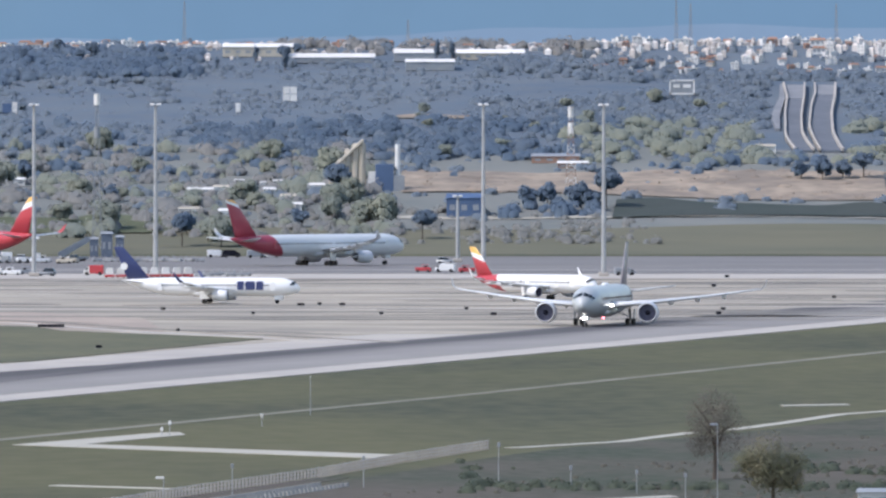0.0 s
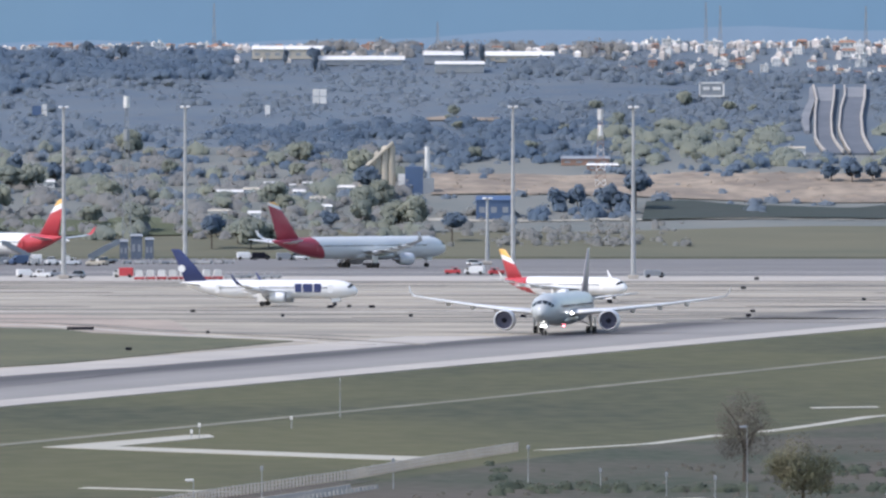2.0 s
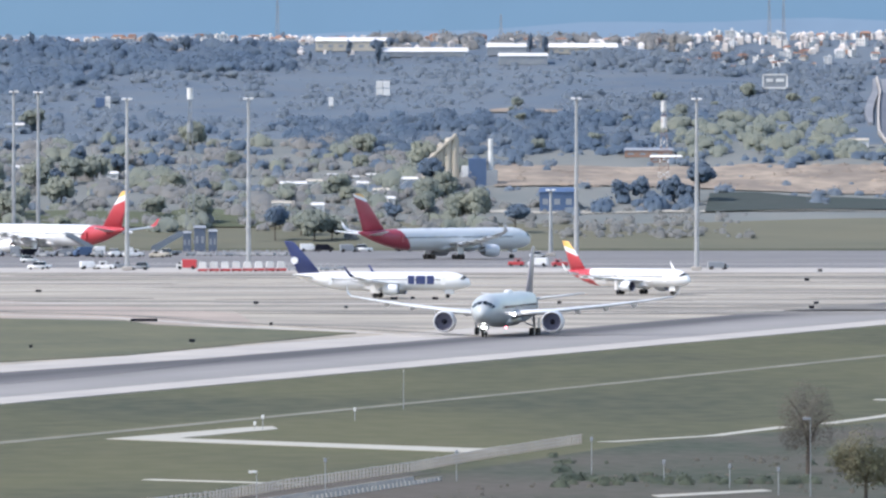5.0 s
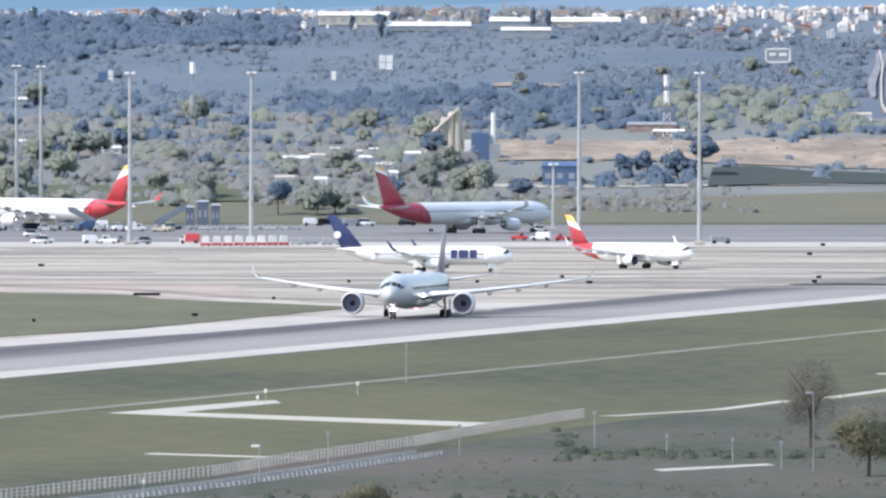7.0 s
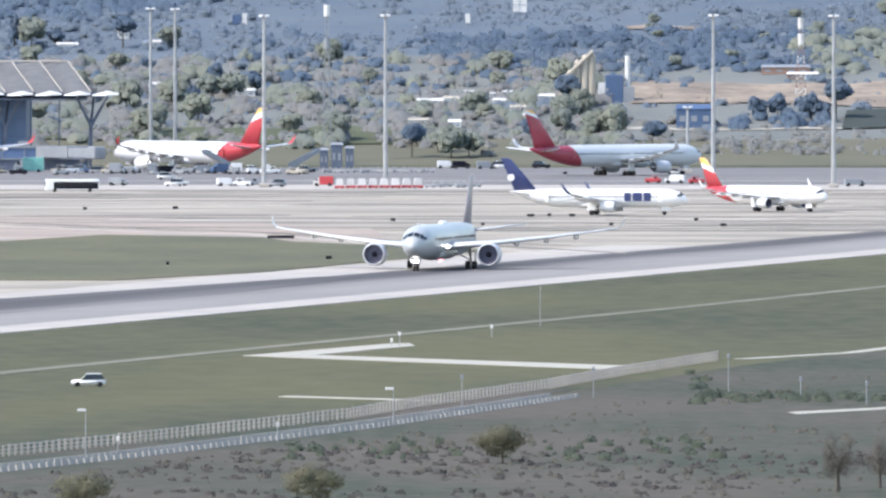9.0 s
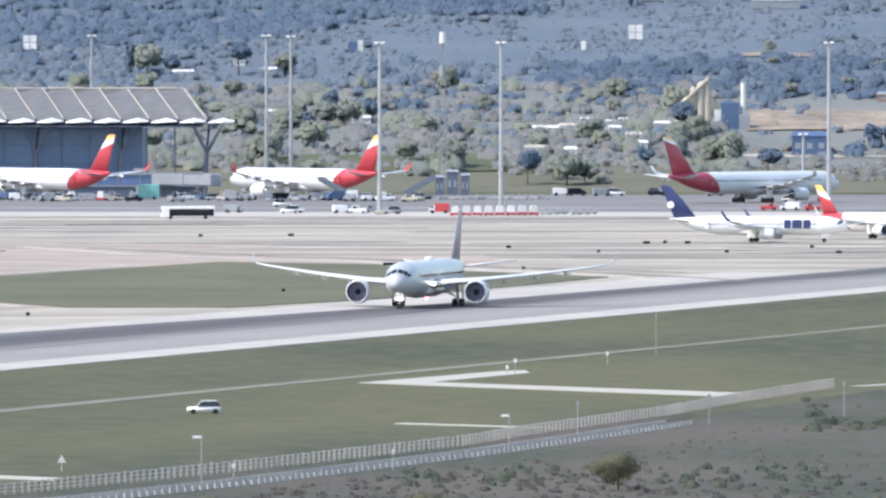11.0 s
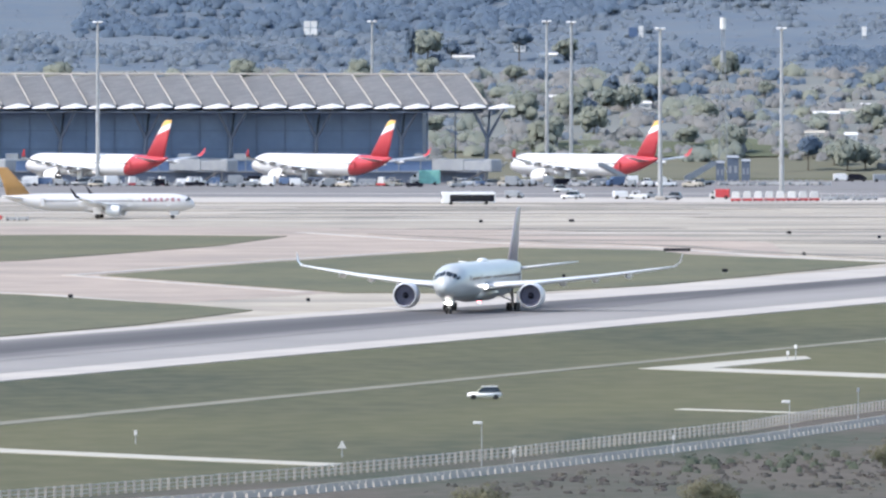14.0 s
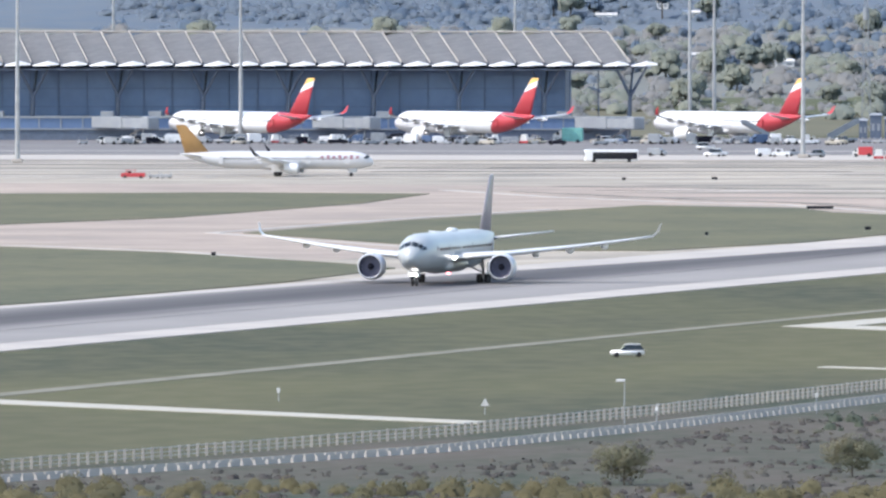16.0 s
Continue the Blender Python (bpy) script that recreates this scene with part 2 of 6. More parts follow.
def loft(bm, rings, close_ends=True):
    """Rings of equal point counts, skinned one to the next."""
    vs = [[bm.verts.new(p) for p in ring] for ring in rings]
    k = len(rings[0])
    for a, b in zip(vs, vs[1:]):
        for i in range(k):
            bm.faces.new((a[i], a[(i + 1) % k], b[(i + 1) % k], b[i]))
    if close_ends:
        bm.faces.new(vs[0])
        bm.faces.new(list(reversed(vs[-1])))
    return bm


def slab(name, pts, z, mat, label="", category="", thick=0.3, kind="structure"):
    """A flat sheet with the outline pts, its top at z."""
    bm = bmesh.new()
    loft(bm, [[(x, y, z - thick) for x, y in pts], [(x, y, z) for x, y in pts]])
    return tagged(mesh_ob(name, bm, mat), label, category, kind=kind)


# ---- ground ----
def hill_height(x, y):
    t = min(1.0, max(0.0, (y - 4400.0) / 500.0))
    h = 58.0 * t * (0.75 + 0.25 * t)
    return h + 1.6 * math.sin(x * 0.031 + 1.3) * math.sin(y * 0.043 + x * 0.011) * min(1.0, t * 5) * (1 - 0.6 * t)


def ground():
    bm = bmesh.new()
    xs = [-2600, -1500] + [-760 + 20 * i for i in range(66)] + [1500, 2600]
    ys = [-600, 200, 900] + [1400 + 150 * i for i in range(20)] + [4400 + 12.5 * i for i in range(44)] + [5200, 9000]
    grid = [[bm.verts.new((x, y, hill_height(x, y))) for x in xs] for y in ys]
    for j in range(len(ys) - 1):
        for i in range(len(xs) - 1):
            f = bm.faces.new((grid[j][i], grid[j][i + 1], grid[j + 1][i + 1], grid[j + 1][i]))
            # Farther bands take ground colours with more haze painted in.
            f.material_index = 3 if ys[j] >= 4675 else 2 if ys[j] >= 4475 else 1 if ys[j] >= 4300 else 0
    tagged(mesh_ob("ground", bm, [M_GRASS, M_FLAT, M_HILL, M_UPLAND], smooth=True), "dull green airfield grass rising to a dry wooded hillside blued with painted haze", "ground", kind="structure")


ground()

RUN0, RUN_A, RUN_N = Vector((28.7, 3200.0)), Vector((-0.2065, -0.9785)), Vector((0.9785, -0.2065))


def rw(along, across):
    """Runway coordinates to the plan."""
    p = RUN0 + RUN_A * along + RUN_N * across
    return (p.x, p.y)


def strip(name, a0, a1, o0, o1, z, mat, label, category):
    n = 12
    pts = [rw(a0 + (a1 - a0) * i / n, o0) for i in range(n + 1)] + [rw(a1 + (a0 - a1) * i / n, o1) for i in range(n + 1)]
    return slab(name, pts, z, mat, label, category)


slab("apron", [(-700, 1900), (-260, 1700), rw(1700, -20), rw(-1120, 40), (500, 4345), (-700, 4345)], 0.05, M_CONCRETE, "weathered beige concrete apron and taxiway paving with streaks", "apron")
slab("apron_stand", [(-700, 3995), (460, 3995), (460, 4343), (-700, 4343)], 0.10, M_ASPHALT, "grey asphalt aircraft stands before the terminal", "apron")
slab("taxiway_edge", [(-700, 3905), (460, 3905), (460, 3990), (-700, 3990)], 0.10, M_LIGHT_CONCRETE, "pale concrete taxiway strip along the stands", "taxiway")


def across_bands(m, stops, wobble):
    """Wear that runs along the runway: (metres across, colour, amount) stops with uneven edges, over a material."""
    nt = m.node_tree
    bsdf = nt.nodes["Principled BSDF"]
    geo = nt.nodes.new("ShaderNodeNewGeometry")
    rot = nt.nodes.new("ShaderNodeMapping")
    rot.vector_type = "POINT"
    rot.inputs["Rotation"].default_value = (0, 0, -math.atan2(RUN_N.y, RUN_N.x))
    nt.links.new(geo.outputs["Position"], rot.inputs["Vector"])
    sep = nt.nodes.new("ShaderNodeSeparateXYZ")
    nt.links.new(rot.outputs[0], sep.inputs[0])
    long = nt.nodes.new("ShaderNodeMapping")
    long.inputs["Scale"].default_value = (0.16, 0.006, 1)
    nt.links.new(rot.outputs[0], long.inputs["Vector"])
    n = nt.nodes.new("ShaderNodeTexNoise")
    n.inputs["Scale"].default_value = 1.0
    n.inputs["Detail"].default_value = 4
    nt.links.new(long.outputs[0], n.inputs["Vector"])
    shift = nt.nodes.new("ShaderNodeMapRange")
    off = RUN0.dot(RUN_N)
    shift.inputs["From Min"].default_value, shift.inputs["From Max"].default_value = 0.25, 0.75
    shift.inputs["To Min"].default_value, shift.inputs["To Max"].default_value = -off - wobble, -off + wobble
    nt.links.new(n.outputs["Fac"], shift.inputs["Value"])
    add = nt.nodes.new("ShaderNodeMath")
    add.operation = "ADD"
    nt.links.new(sep.outputs["X"], add.inputs[0])
    nt.links.new(shift.outputs[0], add.inputs[1])
    lo, hi = stops[0][0], stops[-1][0]
    norm = nt.nodes.new("ShaderNodeMapRange")
    norm.inputs["From Min"].default_value, norm.inputs["From Max"].default_value = lo, hi
    nt.links.new(add.outputs[0], norm.inputs["Value"])
    ramp = nt.nodes.new("ShaderNodeValToRGB")
    els = ramp.color_ramp.elements
    while len(els) < len(stops):
        els.new(0.5)
    for e, (u, amount) in zip(els, stops):
        e.position = (u - lo) / (hi - lo)
        e.color = (amount, amount, amount, 1)
    nt.links.new(norm.outputs[0], ramp.inputs[0])
    x = nt.nodes.new("ShaderNodeMix")
    x.data_type = "RGBA"
    nt.links.new(ramp.outputs[0], x.inputs[0])
    nt.links.new(bsdf.inputs["Base Color"].links[0].from_socket, x.inputs[6])
    x.inputs[7].default_value = (0.062, 0.058, 0.062, 1)
    nt.links.new(x.outputs[2], bsdf.inputs["Base Color"])
    return m


across_bands(M_RUNWAY, ((-6, 0.2), (-1, 0.6), (3, 0.92), (9, 0.85), (14, 0.42), (20, 0.14), (27, 0.0), (41, 0.1)), 3.0)
strip("runway", -1600, 2400, -2, 40, 0.11, M_RUNWAY, "grey asphalt runway darkened by tyre rubber along the middle", "runway")
strip("runway_shoulder", -1600, 2400, 40, 51, 0.12, M_LIGHT_CONCRETE, "pale concrete runway shoulder", "runway")
strip("runway_shoulder", 100, 2400, -21, -2, 0.12, M_LIGHT_CONCRETE, "pale concrete runway shoulder", "runway")
M_TURN_OFF = across_bands(material("worn_turn_off_asphalt", (0.29, 0.272, 0.255), 0.85, second=(0.25, 0.236, 0.222), scale=0.02, fine=(0.22, 0.212, 0.208), fine_scale=0.3, spec=0.2), ((-20, 0.05), (-15, 0.25), (-8, 0.72), (0, 0.92), (8, 0.85), (14, 0.45), (20, 0.14), (36, 0.1)), 3.0)
slab("runway_turn_off", [rw(430, -1.9), rw(560, -7), rw(700, -14), rw(900, -16.5), rw(1500, -16.5), rw(2400, -16.5), rw(2400, 20), rw(1500, 20), rw(900, 20), rw(560, 15), rw(430, 6)], 0.16, M_TURN_OFF, "rubber-darkened asphalt where the runway exit joins", "runway")
slab("pink_taxiway", [(-430, 2480), (-262, 2300), (-200, 2640), (-150, 2660), (-52, 3060), (-62, 3290), (-120, 3480), (-430, 3560)], 0.08, M_PINK, "pinkish concrete taxiway around the grass islands", "taxiway")
M_OLD_PAVING = material("old_dark_paving", (0.172, 0.16, 0.144), 0.85, second=(0.27, 0.246, 0.213), scale=0.03, fine=(0.13, 0.122, 0.113), fine_scale=0.1, mix=0.5, spec=0.2)
M_PALE_PAVING = material("worn_pale_paving", (0.47, 0.425, 0.37), 0.85, second=(0.37, 0.335, 0.285), scale=0.03, fine=(0.33, 0.30, 0.27), fine_scale=0.12, mix=0.6, spec=0.2)


def paving_band(xa, ya, xb, yb, w, mat, word):
    """A band of older or newer paving whose edges wander a little."""
    n = 40
    near, far = [], []
    for i in range(n + 1):
        s = i / n
        x, y = xa + (xb - xa) * s, ya + (yb - ya) * s
        taper = min(1.0, 8 * s, 8 * (1 - s))
        near.append((x, y + w * 0.3 * noise.noise(Vector((x * 0.03, ya * 0.1, 0)))))
        far.append((x, y + w * taper * (0.8 + 0.5 * noise.noise(Vector((x * 0.04, ya * 0.1, 9)))) + 1.5))
    slab("taxiway_band", near + far[::-1], 0.11 + 0.0005 * (abs(ya) % 70), mat, word + " band of old paving across the apron", "taxiway")


for ya, yb, w, xa, xb, m, word in ((3815, 3800, 22, -420, 300, M_OLD_PAVING, "dark"), (3700, 3715, 30, -420, -60, M_PALE_PAVING, "pale"), (3640, 3650, 16, -420, 20, M_OLD_PAVING, "dark"), (3585, 3600, 24, -330, -40, M_PALE_PAVING, "pale"), (3470, 3330, 16, -160, 200, M_OLD_PAVING, "dark"), (3225, 3103, 24, -110, -20, M_OLD_PAVING, "dark"), (3300, 3230, 10, -112, -70, M_OLD_PAVING, "dark"),
                               (3178, 3062, 30, -120, -30, M_PALE_PAVING, "pale"), (3420, 3500, 26, -10, 260, M_PALE_PAVING, "pale"), (3290, 3400, 24, 10, 260, M_PALE_PAVING, "pale"), (3600, 3570, 18, 20, 260, M_OLD_PAVING, "dark"), (3345, 3440, 22, 0, 260, M_OLD_PAVING, "dark"), (3745, 3700, 16, 10, 260, M_OLD_PAVING, "dark"), (4060, 4060, 10, -420, 300, M_LIGHT_CONCRETE, "pale"), (4150, 4140, 9, -420, 300, M_OLD_PAVING, "grey"), (3880, 3884, 9, -420, 300, M_OLD_PAVING, "dark")):
    paving_band(xa, ya, xb, yb, w * 0.7, m, word)
rb = random.Random(77)
for i in range(58):
    y = 3280 + 10.4 * i + rb.uniform(-6, 6)
    x = rb.uniform(-150, 120) if y < 3600 else rb.uniform(-330, 120)
    dark = rb.random() < 0.6
    paving_band(x, y, x + rb.uniform(50, 170), y + rb.uniform(-18, 18), rb.uniform(6, 15), M_OLD_PAVING if dark else M_PALE_PAVING, "dark" if dark else "pale")
M_ISLAND = material("dry_island_grass", (0.128, 0.126, 0.08), 0.9, second=(0.09, 0.098, 0.066), scale=0.03, fine=(0.17, 0.155, 0.105), fine_scale=0.25, mix=0.55, stretch=(1, 0.5, 1), spec=0.1)
slab("grass_island", [rw(160, -31), rw(390, -22), rw(470, -30), rw(474, -58), rw(326, -143), rw(188, -148), rw(8, -146), rw(34, -107), rw(79, -90)], 0.20, M_ISLAND, "triangular grass island between runway and taxiways", "grass")
slab("grass_island", [rw(623, -35), rw(732, -24), rw(871, -22), rw(1000, -30), rw(1000, -260), rw(465, -149), rw(508, -106), rw(586, -55)], 0.20, M_ISLAND, "triangular grass island between runway and taxiways", "grass")
slab("grass_island", [(-166.7, 3368), (-211, 3383), (-300, 3350), (-420, 3300), (-420, 2700), (-229.7, 2997), (-202.5, 3071), (-174.5, 3244)], 0.20, M_ISLAND, "long grass island beside the taxiway", "grass")


def ground_line(pts, w, z, mat, label, category):
    """A narrow strip of paving along points of the plan."""
    n = len(pts)
    left, right = [], []
    for i, (x, y) in enumerate(pts):
        (xa, ya), (xb, yb) = pts[max(0, i - 1)], pts[min(n - 1, i + 1)]
        d = Vector((xb - xa, yb - ya)).normalized() * w / 2
        left.append((x - d.y, y + d.x))
        right.append((x + d.y, y - d.x))
    slab(name="taxiway_strip", pts=left + right[::-1], z=z, mat=mat, label=label, category=category)


ground_line([(-166, 3420), (-140, 3330), (-112, 3266), (-88, 3232), (-60, 3130), (-36, 3062), (-20, 3012)], 3.2, 0.19, M_LIGHT_CONCRETE, "pale concrete strip beside the grass island", "taxiway")
ground_line([(-150, 3400), (-111, 3306), (-85, 3255), (-52, 3145), (-22, 3056), (-8, 3010)], 2.2, 0.20, M_OLD_PAVING, "dark worn line along the taxiway", "taxiway")
ground_line([rw(620, -40), rw(560, -72), rw(500, -106), rw(455, -146), rw(440, -190), rw(425, -235)], 2.5, 0.19, M_LIGHT_CONCRETE, "pale concrete strip round the taxiway bend", "taxiway")
ground_line([rw(470, -66), rw(326, -149), rw(188, -153), rw(60, -152)], 2.5, 0.18, M_LIGHT_CONCRETE, "pale concrete strip beside the grass island", "taxiway")


# ---- airliners ----
def ring(x, z, w, h, n=28):
    return [(x, w * math.cos(2 * math.pi * i / n), z + h * math.sin(2 * math.pi * i / n)) for i in range(n)]


def airfoil(xle, chord, y, z, thick, vertical=False):
    prof = [(0, 0), (0.04, 0.28), (0.15, 0.47), (0.35, 0.5), (0.6, 0.36), (0.85, 0.12), (1, 0.02), (1, -0.02), (0.8, -0.13), (0.5, -0.38), (0.3, -0.45), (0.1, -0.35), (0.03, -0.2)]
    if vertical:
        return [(xle - p * chord, y + q * thick, z) for p, q in prof]
    return [(xle - p * chord, y, z + q * thick) for p, q in prof]


def turned(bm, profile, cx, cy, cz, n=24):
    """A body of revolution about the x axis: profile of (x, radius)."""
    rings = [[(cx + x, cy + r * math.cos(2 * math.pi * i / n), cz + r * math.sin(2 * math.pi * i / n)) for i in range(n)] for x, r in profile]
    return loft(bm, rings, close_ends=False)


def disc(bm, x, cy, cz, r, n=24):
    bm.faces.new([bm.verts.new((x, cy + r * math.cos(2 * math.pi * i / n), cz + r * math.sin(2 * math.pi * i / n))) for i in range(n)])
    return bm


def airliner(name, L, span, dia, fin_top, wheelbase, track, eng_y, eng_x, eng_r, eng_len, nose_over, axis_z, wing_z, tip_z, root_le, root_chord, mats, label, winglet=1.6, bogie=2, light=False, stab_z=None):
    """A jet airliner that heads along its own +x, its origin on the ground between the main wheels."""
    body, fin_mat, wing_mat, eng_mat, winglet_mat = mats
    top = empty(name, label=label, category="airliner")
    nose, tail, R = wheelbase + nose_over, wheelbase + nose_over - L, dia / 2
    H = R * 1.03
    # fuselage
    rings = []
    nl, tl = dia * 1.35, L * 0.30
    for i in range(9):
        t = (i / 8.0) ** 1.7
        k = math.sqrt(max(0.0, 1 - (1 - t) ** 2)) if i else 0.03
        k = max(0.03, k ** 1.05)
        rings.append(ring(nose - nl * t, axis_z - (1 - k) * R * 0.28, R * k, H * k))
    mid = 6
    x0, x1 = nose - nl, tail + tl
    for i in range(1, mid):
        rings.append(ring(x0 + (x1 - x0) * i / mid, axis_z, R, H))
    for i in range(0, 11):
        t = i / 10.0
        k = 1 - 0.93 * t ** 1.75
        rings.append(ring(x1 - tl * t, axis_z + (1 - k) * H * 0.72, R * k, H * k))
    part("fuselage", loft(bmesh.new(), rings), body, top, smooth=True)
    bm = bmesh.new()
    loft(bm, [ring(root_le + 2.5, axis_z - H * 0.72, R * 0.15, H * 0.1, 16), ring(root_le - 0.5, axis_z - H * 0.72, R * 0.86, H * 0.42, 16), ring(root_le - root_chord - 1, axis_z - H * 0.72, R * 0.86, H * 0.42, 16), ring(root_le - root_chord - 5, axis_z - H * 0.72, R * 0.2, H * 0.1, 16)])
    part("belly_fairing", bm, body, top, smooth=True)
    # cockpit windows, six dark panes round the nose
    def skin(t, deg, side, grow):
        k = (1 - (1 - t) ** 2) ** 0.525
        a = radians(deg)
        return (nose - nl * t + 0.03, side * R * k * grow * math.cos(a), axis_z - (1 - k) * R * 0.28 + H * k * grow * math.sin(a))

    for side in (1, -1):
        for t0, t1, g0, g1 in ((0.17, 0.30, 56, 87), (0.21, 0.34, 34, 53), (0.27, 0.40, 21, 32)):
            inner = [skin(t0, g0, side, 0.99), skin(t0, g1, side, 0.99), skin(t1, g1, side, 0.99), skin(t1, g0, side, 0.99)]
            outer = [skin(t0 - 0.01, g0, side, 1.05), skin(t0 - 0.01, g1, side, 1.05), skin(t1 - 0.01, g1, side, 1.04), skin(t1 - 0.01, g0, side, 1.04)]
            part("cockpit_window", loft(bmesh.new(), [inner, outer]), M_GLASS, top, "dark cockpit window pane")
    # cabin windows in a row a side
    for side in (1, -1):
        bm = bmesh.new()
        x = nose - nl * 1.25
        while x > tail + tl * 0.75:
            if not (root_le - 8 < x < root_le - 6.8):
                box(bm, x, side * (R + 0.005) * 0.985, axis_z + H * 0.17, 0.26, 0.06, 0.38)
            x -= 0.62 if dia > 5 else 0.53
        tagged(part("cabin_window_row", bm, M_GLASS, top, "row of small dark cabin windows"), kind="stuff")
        for dx in (nose - nl * 1.1, root_le + 1.5, root_le - root_chord - 3.0, tail + tl * 0.72):
            bm = bmesh.new()
            box(bm, dx, side * R * 0.97, axis_z + H * 0.06, 0.95, 0.12, 1.9, 0.03)
            part("cabin_door", bm, body, top)
    # wings
    half, sweep = span / 2, 0.60 if dia > 5 else 0.50
    tip_chord = root_chord * 0.18
    for side in (1, -1):
        secs = []
        for t, ck in ((0.06, 1.0), (0.32, 0.60), (0.62, 0.40), (0.88, 0.24), (0.97, 0.17)):
            y = half * t
            c = root_chord * ck
            secs.append(airfoil(root_le - sweep * half * (t - 0.06), c, side * y, wing_z + (tip_z - wing_z) * (0.55 * t + 0.45 * t * t), c * 0.115))
        part("wing", loft(bmesh.new(), secs), wing_mat, top, smooth=True)
        yl, zl = half * 0.965, wing_z + (tip_z - wing_z) * (0.55 * 0.965 + 0.45 * 0.93)
        xl = root_le - sweep * half * 0.905
        wl = [airfoil(xl, root_chord * 0.172, side * yl, zl, 0.22), airfoil(xl - 1.0, root_chord * 0.12, side * (yl + half * 0.025), zl + winglet * 0.35, 0.16), airfoil(xl - 2.2, root_chord * 0.05, side * half, zl + winglet, 0.08)]
        part("winglet", loft(bmesh.new(), wl), winglet_mat, top, smooth=True)
        # flap track fairings
        for t in (0.24, 0.42, 0.58, 0.74):
            y = half * t
            z = wing_z + (tip_z - wing_z) * (0.55 * t + 0.45 * t * t)
            ck = np.interp(t, (0.06, 0.32, 0.62, 0.88), (1.0, 0.60, 0.40, 0.24)) * root_chord
            xt = root_le - sweep * half * (t - 0.06) - ck
            s = 0.09 * dia
            bm = turned(bmesh.new(), [(2.8, 0.03), (1.5, s * 0.8), (0, s), (-1.6, s * 0.55), (-2.4, 0.03)], xt + 0.6, side * y, z - s * 0.9, 10)
            part("flap_fairing", bm, wing_mat, top, smooth=True)
    # tail surfaces
    fx = tail + L * 0.155
    fz = axis_z + H * 0.80
    fh = fin_top - fz
    froot = L * 0.135
    secs = [airfoil(fx + fh * 0.05, froot, 0, fz - 0.6, 0.75 * dia / 5, True), airfoil(fx - fh * 0.42, froot * 0.68, 0, fz + fh * 0.5, 0.5 * dia / 5, True), airfoil(fx - fh * 0.85, froot * 0.40, 0, fz + fh * 0.97, 0.28 * dia / 5, True), airfoil(fx - fh * 0.95, froot * 0.30, 0, fz + fh, 0.12, True)]
    part("fin", loft(bmesh.new(), secs), fin_mat, top, smooth=True)
    sx, sc, sh = tail + L * 0.125, L * 0.082, span * 0.155
    for side in (1, -1):
        z0 = axis_z + H * 0.42
        secs = [airfoil(sx, sc, side * R * 0.25, z0, sc * 0.11), airfoil(sx - sh * 0.62, sc * 0.38, side * sh, z0 + sh * 0.11, sc * 0.035)]
        part("tailplane", loft(bmesh.new(), secs), wing_mat, top, smooth=True)
    # engines
    ez = eng_r + 0.75
    for side in (1, -1):
        y = side * eng_y
        bm = turned(bmesh.new(), [(0.0, eng_r * 0.93), (-0.12, eng_r * 0.985), (-0.6, eng_r * 1.07), (-eng_len * 0.45, eng_r * 1.09), (-eng_len * 0.8, eng_r * 0.9), (-eng_len * 0.95, eng_r * 0.74)], eng_x, y, ez, 28)
        nac = part("engine_nacelle", bm, eng_mat, top, smooth=True)
        bm = turned(bmesh.new(), [(-0.03, eng_r * 0.90), (0.05, eng_r * 0.945), (-0.10, eng_r * 0.995), (-0.34, eng_r * 1.045)], eng_x, y, ez, 28)
        part("intake_lip", bm, M_LIP, nac, "pale metal intake lip", True)
        part("intake_duct", turned(bmesh.new(), [(-0.9, eng_r * 0.82), (-0.25, eng_r * 0.87), (-0.03, eng_r * 0.915)], eng_x, y, ez, 28), M_FAN, nac, "dark intake duct", True)
        bm = disc(bmesh.new(), eng_x - 0.95, y, ez, eng_r * 0.82)
        part("fan", bm, M_FAN, nac, "dark engine fan face")
        part("spinner", turned(bmesh.new(), [(-0.25, 0.02), (-0.5, eng_r * 0.16), (-0.84, eng_r * 0.27)], eng_x, y, ez, 12), M_DARK, nac, smooth=True)
        part("exhaust_cone", turned(bmesh.new(), [(-eng_len * 0.9, eng_r * 0.5), (-eng_len * 1.12, eng_r * 0.3), (-eng_len * 1.25, 0.05)], eng_x, y, ez, 14), M_METAL, nac, smooth=True)
        t = eng_y / half
        zw = wing_z + (tip_z - wing_z) * (0.55 * t + 0.45 * t * t)
        xl = root_le - sweep * half * (t - 0.06)
        bm = bmesh.new()
        loft(bm, [[(eng_x - eng_len * 0.22, y - 0.2, ez + eng_r * 0.9), (eng_x - eng_len * 0.22, y + 0.2, ez + eng_r * 0.9), (eng_x - eng_len * 0.95, y + 0.2, ez + eng_r * 0.6), (eng_x - eng_len * 0.95, y - 0.2, ez + eng_r * 0.6)],
                  [(eng_x - eng_len * 0.4, y - 0.2, ez + eng_r * 1.12), (eng_x - eng_len * 0.4, y + 0.2, ez + eng_r * 1.12), (xl - 2.4, y + 0.2, zw), (xl - 2.4, y - 0.2, zw)]])
        part("pylon", bm, eng_mat, top)
    # landing gear
    wr = 0.68 if dia > 5 else 0.55
    belly = axis_z - H * 0.85
    gear = part("nose_gear", rod(rod(bmesh.new(), (wheelbase, 0, wr), (wheelbase, 0, belly), 0.13), (wheelbase + 0.05, 0, belly * 0.55), (wheelbase - 1.6, 0, belly), 0.07), M_METAL, top)
    for side in (1, -1):
        part("wheel", rod(bmesh.new(), (wheelbase, side * 0.18, wr * 0.78), (wheelbase, side * 0.48, wr * 0.78), wr * 0.78, seg=18), M_TYRE, gear, "black tyre")
        bm = bmesh.new()
